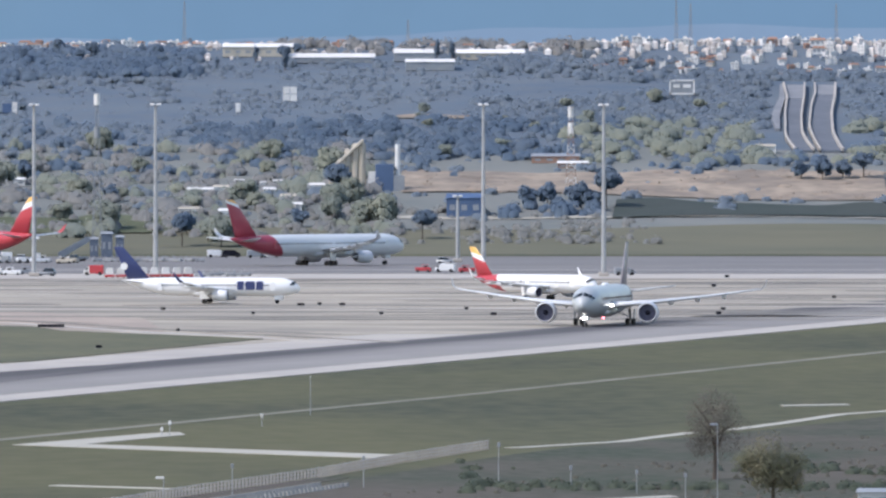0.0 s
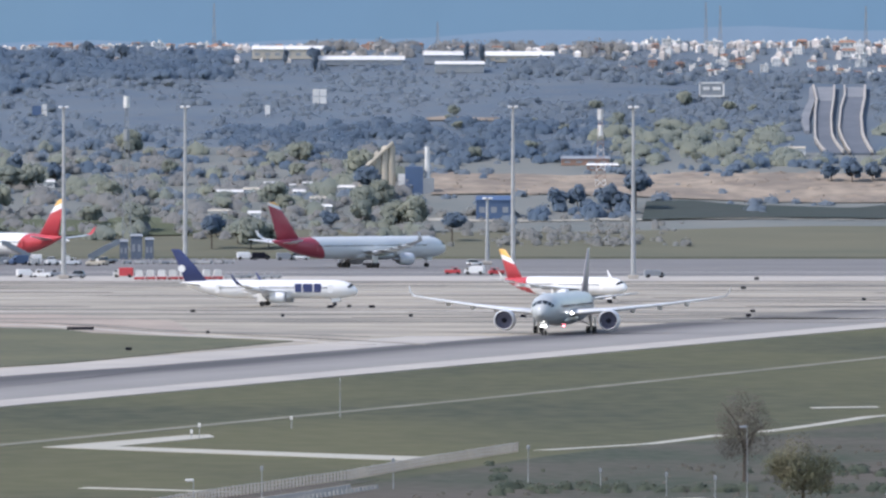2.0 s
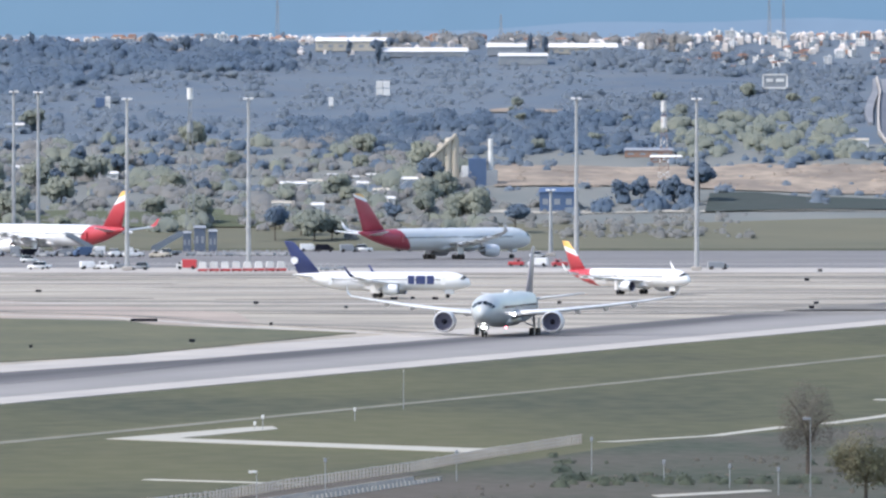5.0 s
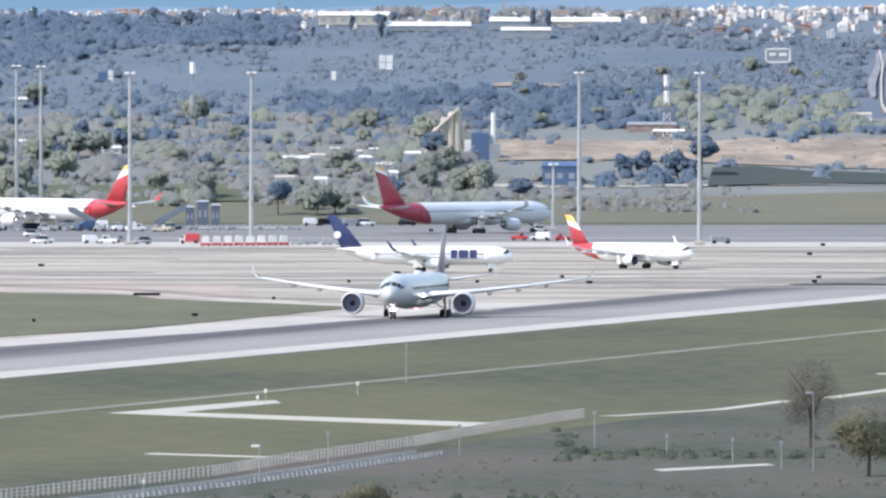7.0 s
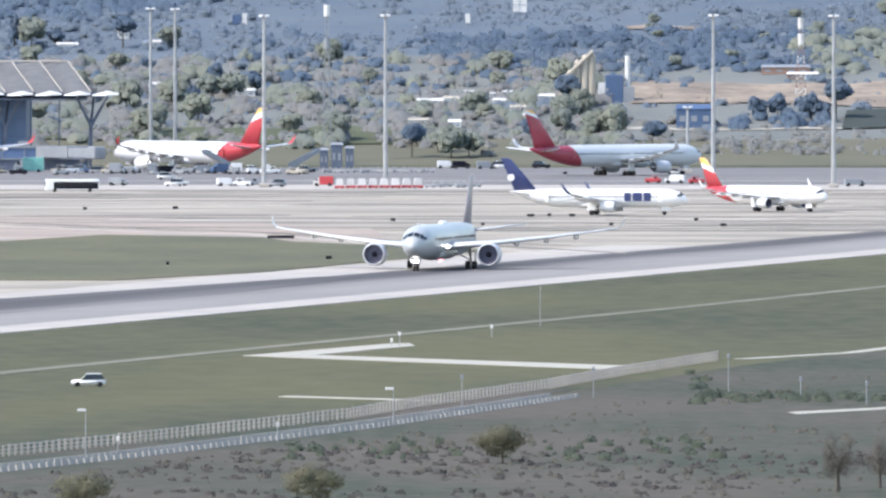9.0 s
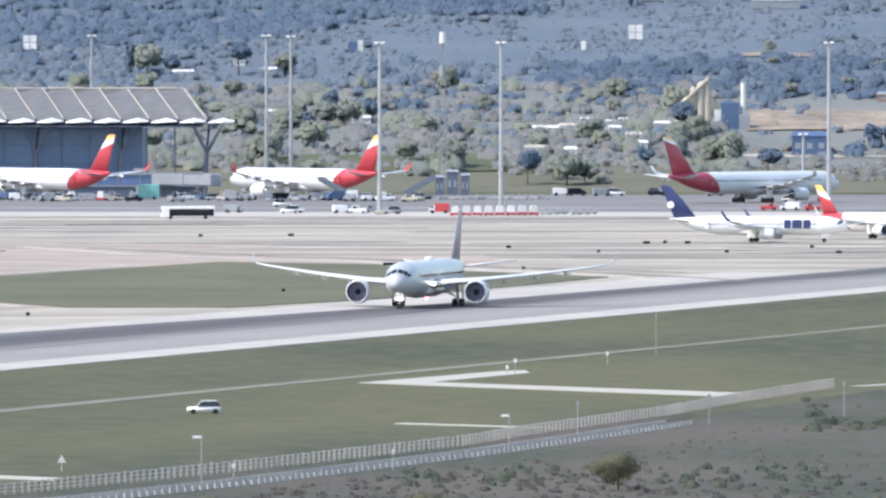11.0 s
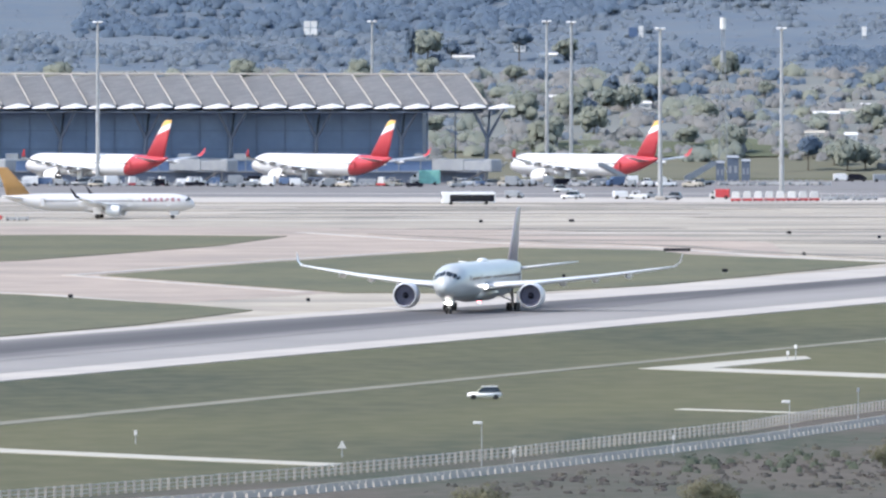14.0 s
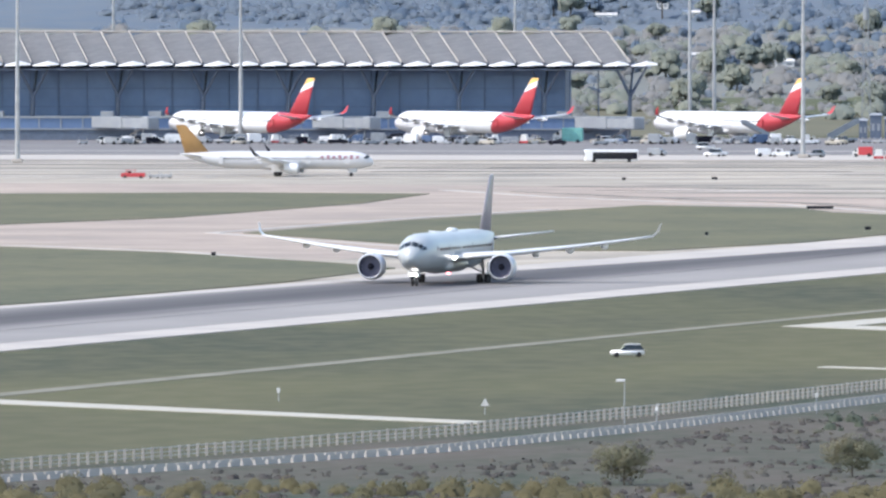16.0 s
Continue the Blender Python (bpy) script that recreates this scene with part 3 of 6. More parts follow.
        box(bm, wheelbase + 0.4, side * 0.75, belly - 0.55, 1.9, 0.05, 1.0)
        part("gear_door", bm, body, gear)
    if light:
        for dy in (-0.3, 0.3):
            bm = rod(bmesh.new(), (wheelbase + 0.18, dy, belly * 0.72), (wheelbase + 0.34, dy, belly * 0.72), 0.2, seg=12)
            part("taxi_light", bm, glowing("taxi_light_glow", (1.0, 0.97, 0.9), 14), gear, "lit taxi light")
        for side in (1, -1):
            bm = rod(bmesh.new(), (root_le + 0.35, side * R * 1.12, wing_z + 0.25), (root_le + 0.55, side * R * 1.12, wing_z + 0.25), 0.28, seg=12)
            part("landing_light", bm, glowing("landing_light_glow", (1.0, 0.98, 0.94), 10), top, "lit landing light in the wing root")
        bm = bmesh.new()
        bmesh.ops.create_uvsphere(bm, u_segments=10, v_segments=6, radius=0.28, matrix=Matrix.Translation((2.0, 0, axis_z - H * 1.16)))
        part("beacon", bm, glowing("beacon_glow", (1.0, 0.2, 0.25), 6), top, "lit red anti-collision beacon")
        bm = bmesh.new()
        loft(bm, [ring(root_le - 12, axis_z + H, 0.4, 0.2, 10), ring(root_le - 12.8, axis_z + H * 1.01, 0.7, 0.4, 10), ring(root_le - 15, axis_z + H * 1.01, 0.7, 0.4, 10), ring(root_le - 17, axis_z + H, 0.4, 0.2, 10)])
        part("antenna_dome", bm, M_WHITE, top, smooth=True)
    for side in (1, -1):
        y = side * track / 2
        bm = rod(bmesh.new(), (0, y, wr), (0.1, y * 0.96, wing_z), 0.22)
        rod(bm, (0, y, wr * 2.2), (0.3, y * 0.45, belly + 0.4), 0.12)
        rod(bm, (0, y, wr * 2.4), (2.2, y * 0.9, wing_z), 0.09)
        leg = part("main_gear", bm, M_METAL, top)
        for ax in ((-0.98, 0.98) if bogie == 2 else (0.0,)):
            for dy in (-0.62, 0.62):
                part("wheel", rod(bmesh.new(), (ax, y + dy - 0.24, wr), (ax, y + dy + 0.24, wr), wr, seg=18), M_TYRE, leg, "black tyre")
        bm = bmesh.new()
        box(bm, 0.1, y + side * 0.8, wr * 2 + 0.9, 2.2, 0.06, 1.9)
        part("gear_door", bm, body, leg)
    return top


RED, YELLOW, WHITE = (0.47, 0.055, 0.068), (0.78, 0.45, 0.12), (0.8, 0.8, 0.8)
M_SILVER = material("silver_grey_paint", (0.43, 0.46, 0.475), 0.32, second=(0.385, 0.41, 0.425), scale=0.15, fine=(0.47, 0.49, 0.50), fine_scale=1.5, mix=0.35)
M_SILVER_FIN = material("taupe_grey_paint", (0.30, 0.28, 0.29), 0.35, second=(0.26, 0.22, 0.24), scale=0.3, fine_scale=1.2, mix=0.3)
M_WING = material("pale_grey_wing", (0.66, 0.67, 0.68), 0.3, second=(0.6, 0.61, 0.62), scale=0.15, fine=(0.55, 0.56, 0.57), fine_scale=1.0, mix=0.3)
M_NACELLE = material("pale_nacelle", (0.60, 0.62, 0.66), 0.28, scale=0.4, second=(0.55, 0.57, 0.6), mix=0.3)
M_MAROON = material("dark_maroon_paint", (0.10, 0.03, 0.05), 0.35, mix=0.2)
M_NAVY = material("navy_blue_paint", (0.03, 0.045, 0.14), 0.35, second=(0.04, 0.055, 0.16), mix=0.2)
M_ORANGE = material("amber_orange_paint", (0.34, 0.195, 0.07), 0.4, second=(0.29, 0.165, 0.06), mix=0.2)
M_RED = material("red_paint", RED, 0.35, second=(0.54, 0.03, 0.03), mix=0.2)


def red_tail(name, slant, start, red=RED, white=WHITE):
    """White body with a red tail that begins along a slanted line."""
    m = material(name, white, 0.3, second=tuple(c * 0.96 for c in white), fine=tuple(c * 0.92 for c in white), mix=0.25)
    return striped(m, [(start, red)], slant, 0.05)


def banded_fin(name, red_to, yellow_from, red=RED):
    m = material(name, red, 0.35, second=tuple(c * 1.12 for c in red), mix=0.2)
    return striped(m, [(red_to, WHITE), (yellow_from, YELLOW)], (0.28, 0, 0.96), 0.06)


M_IB_WIDE = red_tail("white_body_red_tail", (-0.8, 0, -0.6), 9.5)
M_IB_WIDE_FIN = banded_fin("red_fin_with_bands", 5.4, 6.75)
M_IB_NARROW = red_tail("white_body_red_tail_small", (-0.8, 0, -0.6), 6.4)
M_IB_NARROW_FIN = banded_fin("red_fin_with_bands_small", 3.4, 4.35)


def big_jet(mats, label):
    return airliner("airliner", 66.8, 64.75, 5.96, 16.5, 28.66, 10.6, 10.45, 12.6, 1.95, 5.6, 4.35, 5.1, 3.9, 7.4, 13.2, 13.6, mats, label, winglet=2.0, light=True)


def wide_jet(mats, label):
    return airliner("airliner", 63.7, 60.3, 5.64, 17.4, 25.4, 10.7, 9.4, 10.2, 1.55, 5.4, 6.7, 5.3, 4.0, 7.6, 11.0, 11.5, mats, label, winglet=2.2)


def narrow_jet(mats, label, L=37.6, wheelbase=12.64, fin=11.8):
    return airliner("airliner", L, 35.4, 3.95, fin, wheelbase, 7.6, 5.75, 5.4, 1.12, 3.6, 5.1, 3.7, 2.9, 4.9, 5.6, 6.6, mats, label, winglet=2.3, bogie=1)


jet_moving = big_jet((M_SILVER, M_SILVER_FIN, M_WING, M_NACELLE, M_WING), "silver-grey twin-engine wide-body airliner rolling down the runway")
# White and red livery toned down: shade on the near side is painted in.
SHADED_RED = (0.33, 0.052, 0.078)
M_SHADED_WIDE = red_tail("shaded_white_body_red_tail", (-0.8, 0, -0.6), 9.5, SHADED_RED, (0.58, 0.61, 0.63))
jet_wide = wide_jet((M_SHADED_WIDE, banded_fin("shaded_red_fin_with_thin_band", 6.6, 7.3, SHADED_RED), M_WING, M_NACELLE, M_WING), "white wide-body airliner with red tail taxiing past, painted in shade tones")
jet_parked = wide_jet((M_IB_WIDE, M_IB_WIDE_FIN, M_WING, M_WHITE, M_RED), "white wide-body airliner with red tail parked at the terminal")
jet_small = narrow_jet((M_IB_NARROW, M_IB_NARROW_FIN, M_WING, M_WHITE, M_WHITE), "white narrow-body airliner with red and yellow tail standing on taxiway")
jet_navy = narrow_jet((M_WHITE, M_NAVY, M_WING, M_WHITE, M_NAVY), "white narrow-body airliner with navy blue tail taxiing", 39.5, 15.6, 12.5)
# White body greyed all over, with the shade of its side in the paint.
M_SHADED_WHITE = material("shaded_white_paint", (0.60, 0.60, 0.61), 0.3, second=(0.55, 0.55, 0.56), scale=0.2, mix=0.3)
jet_amber = narrow_jet((M_SHADED_WHITE, M_ORANGE, M_WING, M_WHITE, M_DARK), "white narrow-body airliner with amber tail taxiing", 44.5, 16.9, 11.8)


def heading(x, y, hx, hy):
    return pose(x, y, 0.12, 0, 0, math.degrees(math.atan2(hy, hx)))


jet_small.matrix_world = heading(21.5, 3547, 0.72, -0.69)
for n, (x, h) in enumerate(((-111.1, (-0.64, 0.768)), (-182.4, (-0.62, 0.785)), (-242.4, (-0.64, 0.768)))):
    m = heading(x + 29.5 * h[0], 4228 + 29.5 * h[1], *h)
    j = copy_thing(jet_parked, m) if n else jet_parked
    j.matrix_world = m
    tagged(j, "white wide-body airliner with red tail parked at the terminal", "airliner", "airliners at the terminal")


# ---- light masts ----
def light_mast(x, y, h):
    top = empty("light_mast", pose(x, y, 0.1), label="tall grey steel floodlight mast on the apron", category="light mast", group="apron light masts")
    part("pole", rod(bmesh.new(), (0, 0, 0), (0, 0, h), 0.62, 0.34, 12), M_STEEL, top)
    bm = bmesh.new()
    rod(bm, (0, 0, h - 0.2), (0, 0, h + 0.15), 1.0, 1.0, 12)
    part("lamp_ring", bm, M_STEEL, top)
    for i in range(6):
        a = i * math.pi / 3
        bm = bmesh.new()
        box(bm, 1.05 * math.cos(a), 1.05 * math.sin(a), h + 0.15, 0.55, 0.55, 0.5, 0.08)
        part("floodlight", bm, M_WHITE, top)
    bm = bmesh.new()
    box(bm, 0, 0, 0.5, 2.6, 2.6, 1.0, 0.15)
    part("plinth", bm, M_LIGHT_CONCRETE, top)
    return top


for x, y in ((-101.9, 3941), (-72.2, 3972), (10.1, 3972), (40.0, 3941), (-290.7, 3843)):
    light_mast(x, y, 42.6)
for x, y, h in ((-142.0, 4300, 43.6), (-135.5, 4305, 43.4), (-193.3, 4385, 43.4), (-261.0, 4246, 43.5), (-306.0, 4400, 43.4)):
    light_mast(x, y, h)


# ---- liveries: plain shapes in their colours ----
M_DULL_RED = material("dull_red_paint", (0.40, 0.22, 0.26), 0.4, mix=0.2)
for side in (1, -1):
    x = 12.0
    for w in (1.6, 2.1, 1.5):
        bm = bmesh.new()
        box(bm, x, side * 1.93, 4.0, w, 0.12, 1.9, 0.02)
        part("livery_mark", bm, M_NAVY, jet_navy, "plain navy livery mark")
        x -= 2.15
    bm = bmesh.new()
    rod(bm, (-18.6, side * 0.22, 8.2), (-18.6, side * 0.30, 8.2), 0.8, seg=18)
    part("tail_mark", bm, M_WHITE, jet_navy, "pale round tail mark")
    for i in range(7):
        bm = bmesh.new()
        box(bm, 18.5 - 1.35 * i, side * 1.94, 4.4, 0.7, 0.1, 0.6 + 0.35 * (i % 2), 0.02)
        part("livery_mark", bm, M_DULL_RED, jet_amber, "plain dull red livery mark")
    for i in range(5):
        bm = bmesh.new()
        box(bm, 24.5 - 2.5 * i, side * 2.88, 5.4, 1.3, 0.14, 0.9, 0.02)
        part("livery_mark", bm, M_MAROON, jet_moving, "plain maroon livery mark")

# ---- roads in the airfield grass ----
slab("service_road", [rw(-600, 107), rw(250, 108), rw(660, 110), rw(1000, 107), rw(1340, 104), rw(1900, 104), rw(1900, 109), rw(1340, 108.5), rw(1000, 110.5), rw(660, 113), rw(250, 111.5), rw(-600, 110)], 0.06, M_ROAD, "narrow pale airfield service road", "road")
slab("gravel_track", [(-60.1, 2209), (-41, 2281), (-38, 2284), (-37, 2268), (-50, 2213), (-4.9, 2152), (-6.6, 2131)], 0.07, M_PATH, "bent pale gravel track", "track")
slab("gravel_track", [rw(1356, 110.5), rw(1424, 188), rw(1434, 190), rw(1368, 110.5)], 0.08, M_PATH, "straight pale gravel track", "track")
slab("gravel_track", [rw(1190, 172), rw(1207, 196), rw(1211, 196), rw(1195, 172)], 0.07, M_PATH, "short pale gravel track", "track")
for pts in (((640, 201), (752, 199), (776, 196), (829, 198), (880, 199)), ((896, 196.5), (951, 197), (972, 193), (990, 189.5))):
    slab("perimeter_road", [rw(a, o - 1.3) for a, o in pts] + [rw(a, o + 1.3) for a, o in reversed(pts)], 0.06, M_PATH, "pale perimeter road along the fence", "road")
slab("perimeter_road", [rw(1150, 194), rw(1240, 199), rw(1290, 202), rw(1400, 201), rw(1479, 197.5), rw(1540, 190.5), rw(1640, 177), rw(1900, 140), rw(1900, 147), rw(1640, 186), rw(1540, 203), rw(1440, 210), rw(1324, 210), rw(1240, 206), rw(1150, 201)], 0.06, M_SCRUB_GROUND, "dirt track between fence and barriers", "road")
slab("scrubland", [rw(300, 215), rw(771, 206), rw(909, 203), rw(979, 197), rw(1031, 197), rw(1240, 207), rw(1440, 212), rw(1525, 209), rw(1625, 191), rw(1800, 158), rw(2300, 120), (900, 900), (900, 2900)], 0.05, M_SCRUB_GROUND, "rough brown scrubland outside the fence", "scrubland")


# ---- perimeter fence ----
def fence_line():
    pts = [(1000, 188), (1080, 192), (1150, 197), (1240, 200), (1290, 203), (1400, 201.5), (1479, 198), (1540, 191), (1640, 178)]
    top = empty("fence", label="pale concrete-post perimeter fence along the road", category="fence")
    post = bmesh.new()
    box(post, 0, 0, 0.7, 0.3, 0.2, 1.4, 0.03)
    me = bpy.data.meshes.new("post")
    post.to_mesh(me)
    post.free()
    me.materials.append(M_LIGHT_CONCRETE)
    for (a0, o0), (a1, o1) in zip(pts, pts[1:]):
        n = int((a1 - a0) / 2.35)
        for i in range(n):
            t = i / n
            x, y = rw(a0 + (a1 - a0) * t, o0 + (o1 - o0) * t)
            ob = new("post", me)
            ob.parent = top
            ob.location = (x, y, random.uniform(-0.12, 0.02))
            ob.rotation_euler[2] = radians(random.uniform(-8, 8))
        x0, y0 = rw(a0, o0)
        x1, y1 = rw(a1, o1)
        for z in (0.4, 0.8, 1.25):
            rail = bmesh.new()
            rod(rail, (x0, y0, z), (x1, y1, z), 0.05, seg=4)
            part("wire", rail, M_STEEL, top)


fence_line()


def rail_line(off, gap):
    """The low double guard rail outside the fence."""
    pts = [(1190, 206), (1240, 208), (1324, 211), (1440, 211), (1525, 208), (1624, 190), (1760, 165)]
    top = empty("barrier_row", label="row of low pale concrete barrier blocks outside the fence", category="barrier", group="barrier rows")
    block = bmesh.new()
    loft(block, [[(-1.2, -0.2, 0), (1.2, -0.2, 0), (1.2, 0.2, 0), (-1.2, 0.2, 0)], [(-1.15, -0.14, 0.25), (1.15, -0.14, 0.25), (1.15, 0.14, 0.25), (-1.15, 0.14, 0.25)], [(-1.1, -0.08, 0.52), (1.1, -0.08, 0.52), (1.1, 0.08, 0.52), (-1.1, 0.08, 0.52)]])
    bmesh.ops.recalc_face_normals(block, faces=block.faces)
    me = bpy.data.meshes.new("barrier_block")
    block.to_mesh(me)
    block.free()
    me.materials.append(M_LIGHT_CONCRETE)
    for (a0, o0), (a1, o1) in zip(pts, pts[1:]):
        (x0, y0), (x1, y1) = rw(a0, o0 + off), rw(a1, o1 + off)
        d = Vector((x1 - x0, y1 - y0, 0))
        n = int(d.length / gap)
        for i in range(n):
            ob = new("barrier_block", me)
            ob.parent = top
            ob.location = (x0 + d.x * (i + 0.5) / n, y0 + d.y * (i + 0.5) / n, 0.05)
            ob.rotation_euler[2] = math.atan2(d.y, d.x) + random.uniform(-0.02, 0.02)


rail_line(0.0, 2.46)
rail_line(3.6, 2.9)


# ---- trees, shrubs and woods ----
def leaf(p, out, s, wide=0.75):
    """Four corners of one leaf clump that faces outwards."""
    n = (out + Vector((random.gauss(0, 0.45), random.gauss(0, 0.45), random.gauss(0.25, 0.45)))).normalized()
    u = n.orthogonal().normalized()
    u.rotate(Matrix.Rotation(random.uniform(0, 6.28), 3, n))
    w = n.cross(u)
    return [p + u * s, p + w * s * wide, p - u * s, p - w * s * wide]


def foliage(name, quads, mat, parent=None):
    """One mesh of leaf clumps, each shaded by the way its crown bulges."""
    verts, normals, faces = [], [], []
    for q, out in quads:
        i = len(verts)
        verts += [tuple(v) for v in q]
        normals += [tuple(out)] * 4
        faces.append((i, i + 1, i + 2, i + 3))
    me = bpy.data.meshes.new(name)
    me.from_pydata(verts, [], faces)
    for p in me.polygons:
        p.use_smooth = True
    me.normals_split_custom_set_from_vertices(normals)
    me.materials.append(mat)
    ob = new(name, me)
    if parent is not None:
        ob.parent = parent
    return ob


def hull_sphere():
    bm = bmesh.new()
    bmesh.ops.create_icosphere(bm, subdivisions=2, radius=1.0)
    vs = np.array([v.co[:] for v in bm.verts])
    fs = np.array([[v.index for v in f.verts] for f in bm.faces])
    bm.free()
    return vs, fs


HULL_V, HULL_F = hull_sphere()


def lumps(gen, name, clumps, mat, parent=None, per=26, size=0.2, core=0.86):
    """One mesh of uneven leaf masses: rows of centre and half sizes, each with a lumpy body and loose leaves round it."""
    c = np.array(clumps)
    k = len(c)
    nv = len(HULL_V)
    amp = np.zeros((k, nv))
    for _ in range(5):
        ax = gen.normal(size=(k, 3))
        ax /= np.linalg.norm(ax, axis=1)[:, None]
        amp += 0.30 * np.maximum(0, ax @ HULL_V.T) ** 4 * gen.uniform(0.2, 1.0, (k, 1))
    amp += 1 + gen.normal(0, 0.05, (k, nv))
    body = c[:, None, :3] + HULL_V[None] * amp[:, :, None] * c[:, None, 3:] * core * 0.85
    bn = HULL_V[None] * 1.0 / c[:, None, 3:]
    bn = bn / np.linalg.norm(bn, axis=2)[:, :, None] + np.array([0, 0, 1.7])
    bn = bn / np.linalg.norm(bn, axis=2)[:, :, None]
    d = gen.normal(size=(k, per, 3))
    d[:, :, 2] = np.where(d[:, :, 2] < -0.6, -d[:, :, 2], d[:, :, 2])
    d /= np.linalg.norm(d, axis=2)[:, :, None]
    p = c[:, None, :3] + d * c[:, None, 3:] * gen.uniform(0.82, 1.12, (k, per, 1))
    n = d + gen.normal(0, 0.45, (k, per, 3))
    n /= np.linalg.norm(n, axis=2)[:, :, None]
    u = np.cross(n, gen.normal(size=(k, per, 3)))
    u /= np.linalg.norm(u, axis=2)[:, :, None]
    w = np.cross(n, u)
    s = gen.uniform(0.6, 1.3, (k, per, 1)) * size * c[:, None, 3:4]
    quads = np.stack([p + u * s, p + w * s * 0.75, p - u * s, p - w * s * 0.75], axis=2)
    dn = d + np.array([0, 0, 1.7])
    dn /= np.linalg.norm(dn, axis=2)[:, :, None]
    qn = np.repeat(dn[:, :, None, :], 4, axis=2)
    verts = np.concatenate([body.reshape(-1, 3), quads.reshape(-1, 3)])
    normals = np.concatenate([bn.reshape(-1, 3), qn.reshape(-1, 3)])
    tri = (HULL_F[None] + (np.arange(k) * nv)[:, None, None]).reshape(-1, 3)
    quad = (np.arange(k * per * 4) + k * nv).reshape(-1, 4)
    me = bpy.data.meshes.new(name)
    me.from_pydata(verts.tolist(), [], tri.tolist() + quad.tolist())
    me.polygons.foreach_set("use_smooth", [True] * len(me.polygons))
    me.normals_split_custom_set_from_vertices(normals.tolist())
    me.materials.append(mat)
    ob = new(name, me)
    if parent is not None:
        ob.parent = parent
    return ob


def leaf_cloud(cx, cy, cz, rx, ry, rz, lobes, leaves, size):
    quads = []
    for _ in range(lobes):
        a, b = random.uniform(0, 2 * math.pi), random.uniform(-0.9, 1.0)
        k = random.uniform(0.4, 0.8)
        c = math.sqrt(max(0.05, 1 - b * b))
        lc = Vector((cx + rx * k * c * math.cos(a), cy + ry * k * c * math.sin(a), cz + rz * k * b))
        lr = random.uniform(0.28, 0.5)
        for _ in range(leaves):
            d = Vector((random.gauss(0, 1), random.gauss(0, 1), random.gauss(0, 1))).normalized() * random.uniform(0.55, 1.0)
            p = lc + Vector((d.x * rx, d.y * ry, d.z * rz)) * lr
            out = (d + (p - Vector((cx, cy, cz))).normalized() * 0.8 + Vector((0, 0, 0.2))).normalized()
            quads.append((leaf(p, out, size * random.uniform(0.6, 1.3)), out))
    return quads


def make_tree(kind, h, w, mat, label, lobes=16, leaves=26, size=0.42):
    top = empty("tree", label=label, category="tree")
    bm = bmesh.new()
    rod(bm, (0, 0, -0.6), (0.1, 0.05, h * 0.45), h * 0.028, h * 0.018, 7)
    for i in range(6):
        a = i * 1.05 + random.uniform(-0.3, 0.3)
        z = h * random.uniform(0.25, 0.5)
        rod(bm, (0.05, 0, z), (w * 0.33 * math.cos(a), w * 0.33 * math.sin(a), z + h * random.uniform(0.15, 0.4)), h * 0.012, h * 0.004, 5)
    part("trunk", bm, M_BARK, top)
    mid, tall = {"pine": (0.68, 0.32), "column": (0.53, 0.48)}.get(kind, (0.56, 0.44))
    if size < 0.2:
        foliage("crown", leaf_cloud(0, 0, h * mid, w / 2, w / 2, h * tall, lobes, leaves, size), mat, top)
        return top
    gen = np.random.default_rng(int(h * 100 + w * 10))
    rows = []
    for _ in range(lobes):
        a, b, k = gen.uniform(0, 6.28), gen.uniform(-0.8, 0.95), gen.uniform(0.25, 0.75)
        c, r = math.sqrt(1 - b * b), gen.uniform(0.3, 0.48)
        rows.append((w / 2 * k * c * math.cos(a), w / 2 * k * c * math.sin(a), h * mid + h * tall * k * b, w / 2 * r, w / 2 * r, h * tall * r))
    lumps(gen, "crown", rows, mat, top, leaves * 2, size / (w * 0.2))
    return top


random.seed(5)
TREES = [make_tree("round", 9.0, 9.5, M_LEAF, "olive-green spring tree with broken rounded crown", 22, 34),
         make_tree("round", 7.0, 9.0, M_LEAF, "low spreading olive-green tree on the slope", 20, 34),
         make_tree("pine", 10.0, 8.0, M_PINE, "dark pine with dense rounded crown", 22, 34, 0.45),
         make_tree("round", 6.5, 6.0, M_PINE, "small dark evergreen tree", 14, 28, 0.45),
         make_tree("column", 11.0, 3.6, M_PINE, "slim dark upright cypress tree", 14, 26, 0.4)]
LABELS = [t["label"] for t in TREES]


def plant(k, x, y, s=1.0):
    z = hill_height(x, y) - 0.15
    t = copy_thing(TREES[k], pose(x, y, z, 0, 0, random.uniform(0, 360)))
    t.scale = (s, s, s * random.uniform(0.85, 1.15))
    return tagged(t, group="trees on the slope")


# single trees that stand out
for k, x, y, s in ((2, -29.5, 4545, 1.15), (3, -40.0, 4475, 1.0), (2, -5.8, 4440, 0.95), (3, 38, 4520, 1.2), (3, 42, 4518, 1.3), (2, 46.5, 4524, 1.2), (3, 25, 4524, 1.2), (3, 30, 4526, 1.1),
                   (3, 104, 4590, 1.0), (3, 110, 4588, 1.1), (3, 116, 4590, 1.0), (2, 122, 4592, 0.9), (0, -17, 4470, 1.0), (0, -22, 4472, 0.9), (1, -66, 4440, 1.0), (2, -73, 4425, 0.9), (1, -57, 4425, 1.1), (0, -62, 4422, 0.9)):
    plant(k, x, y, s)
rng = random.Random(11)
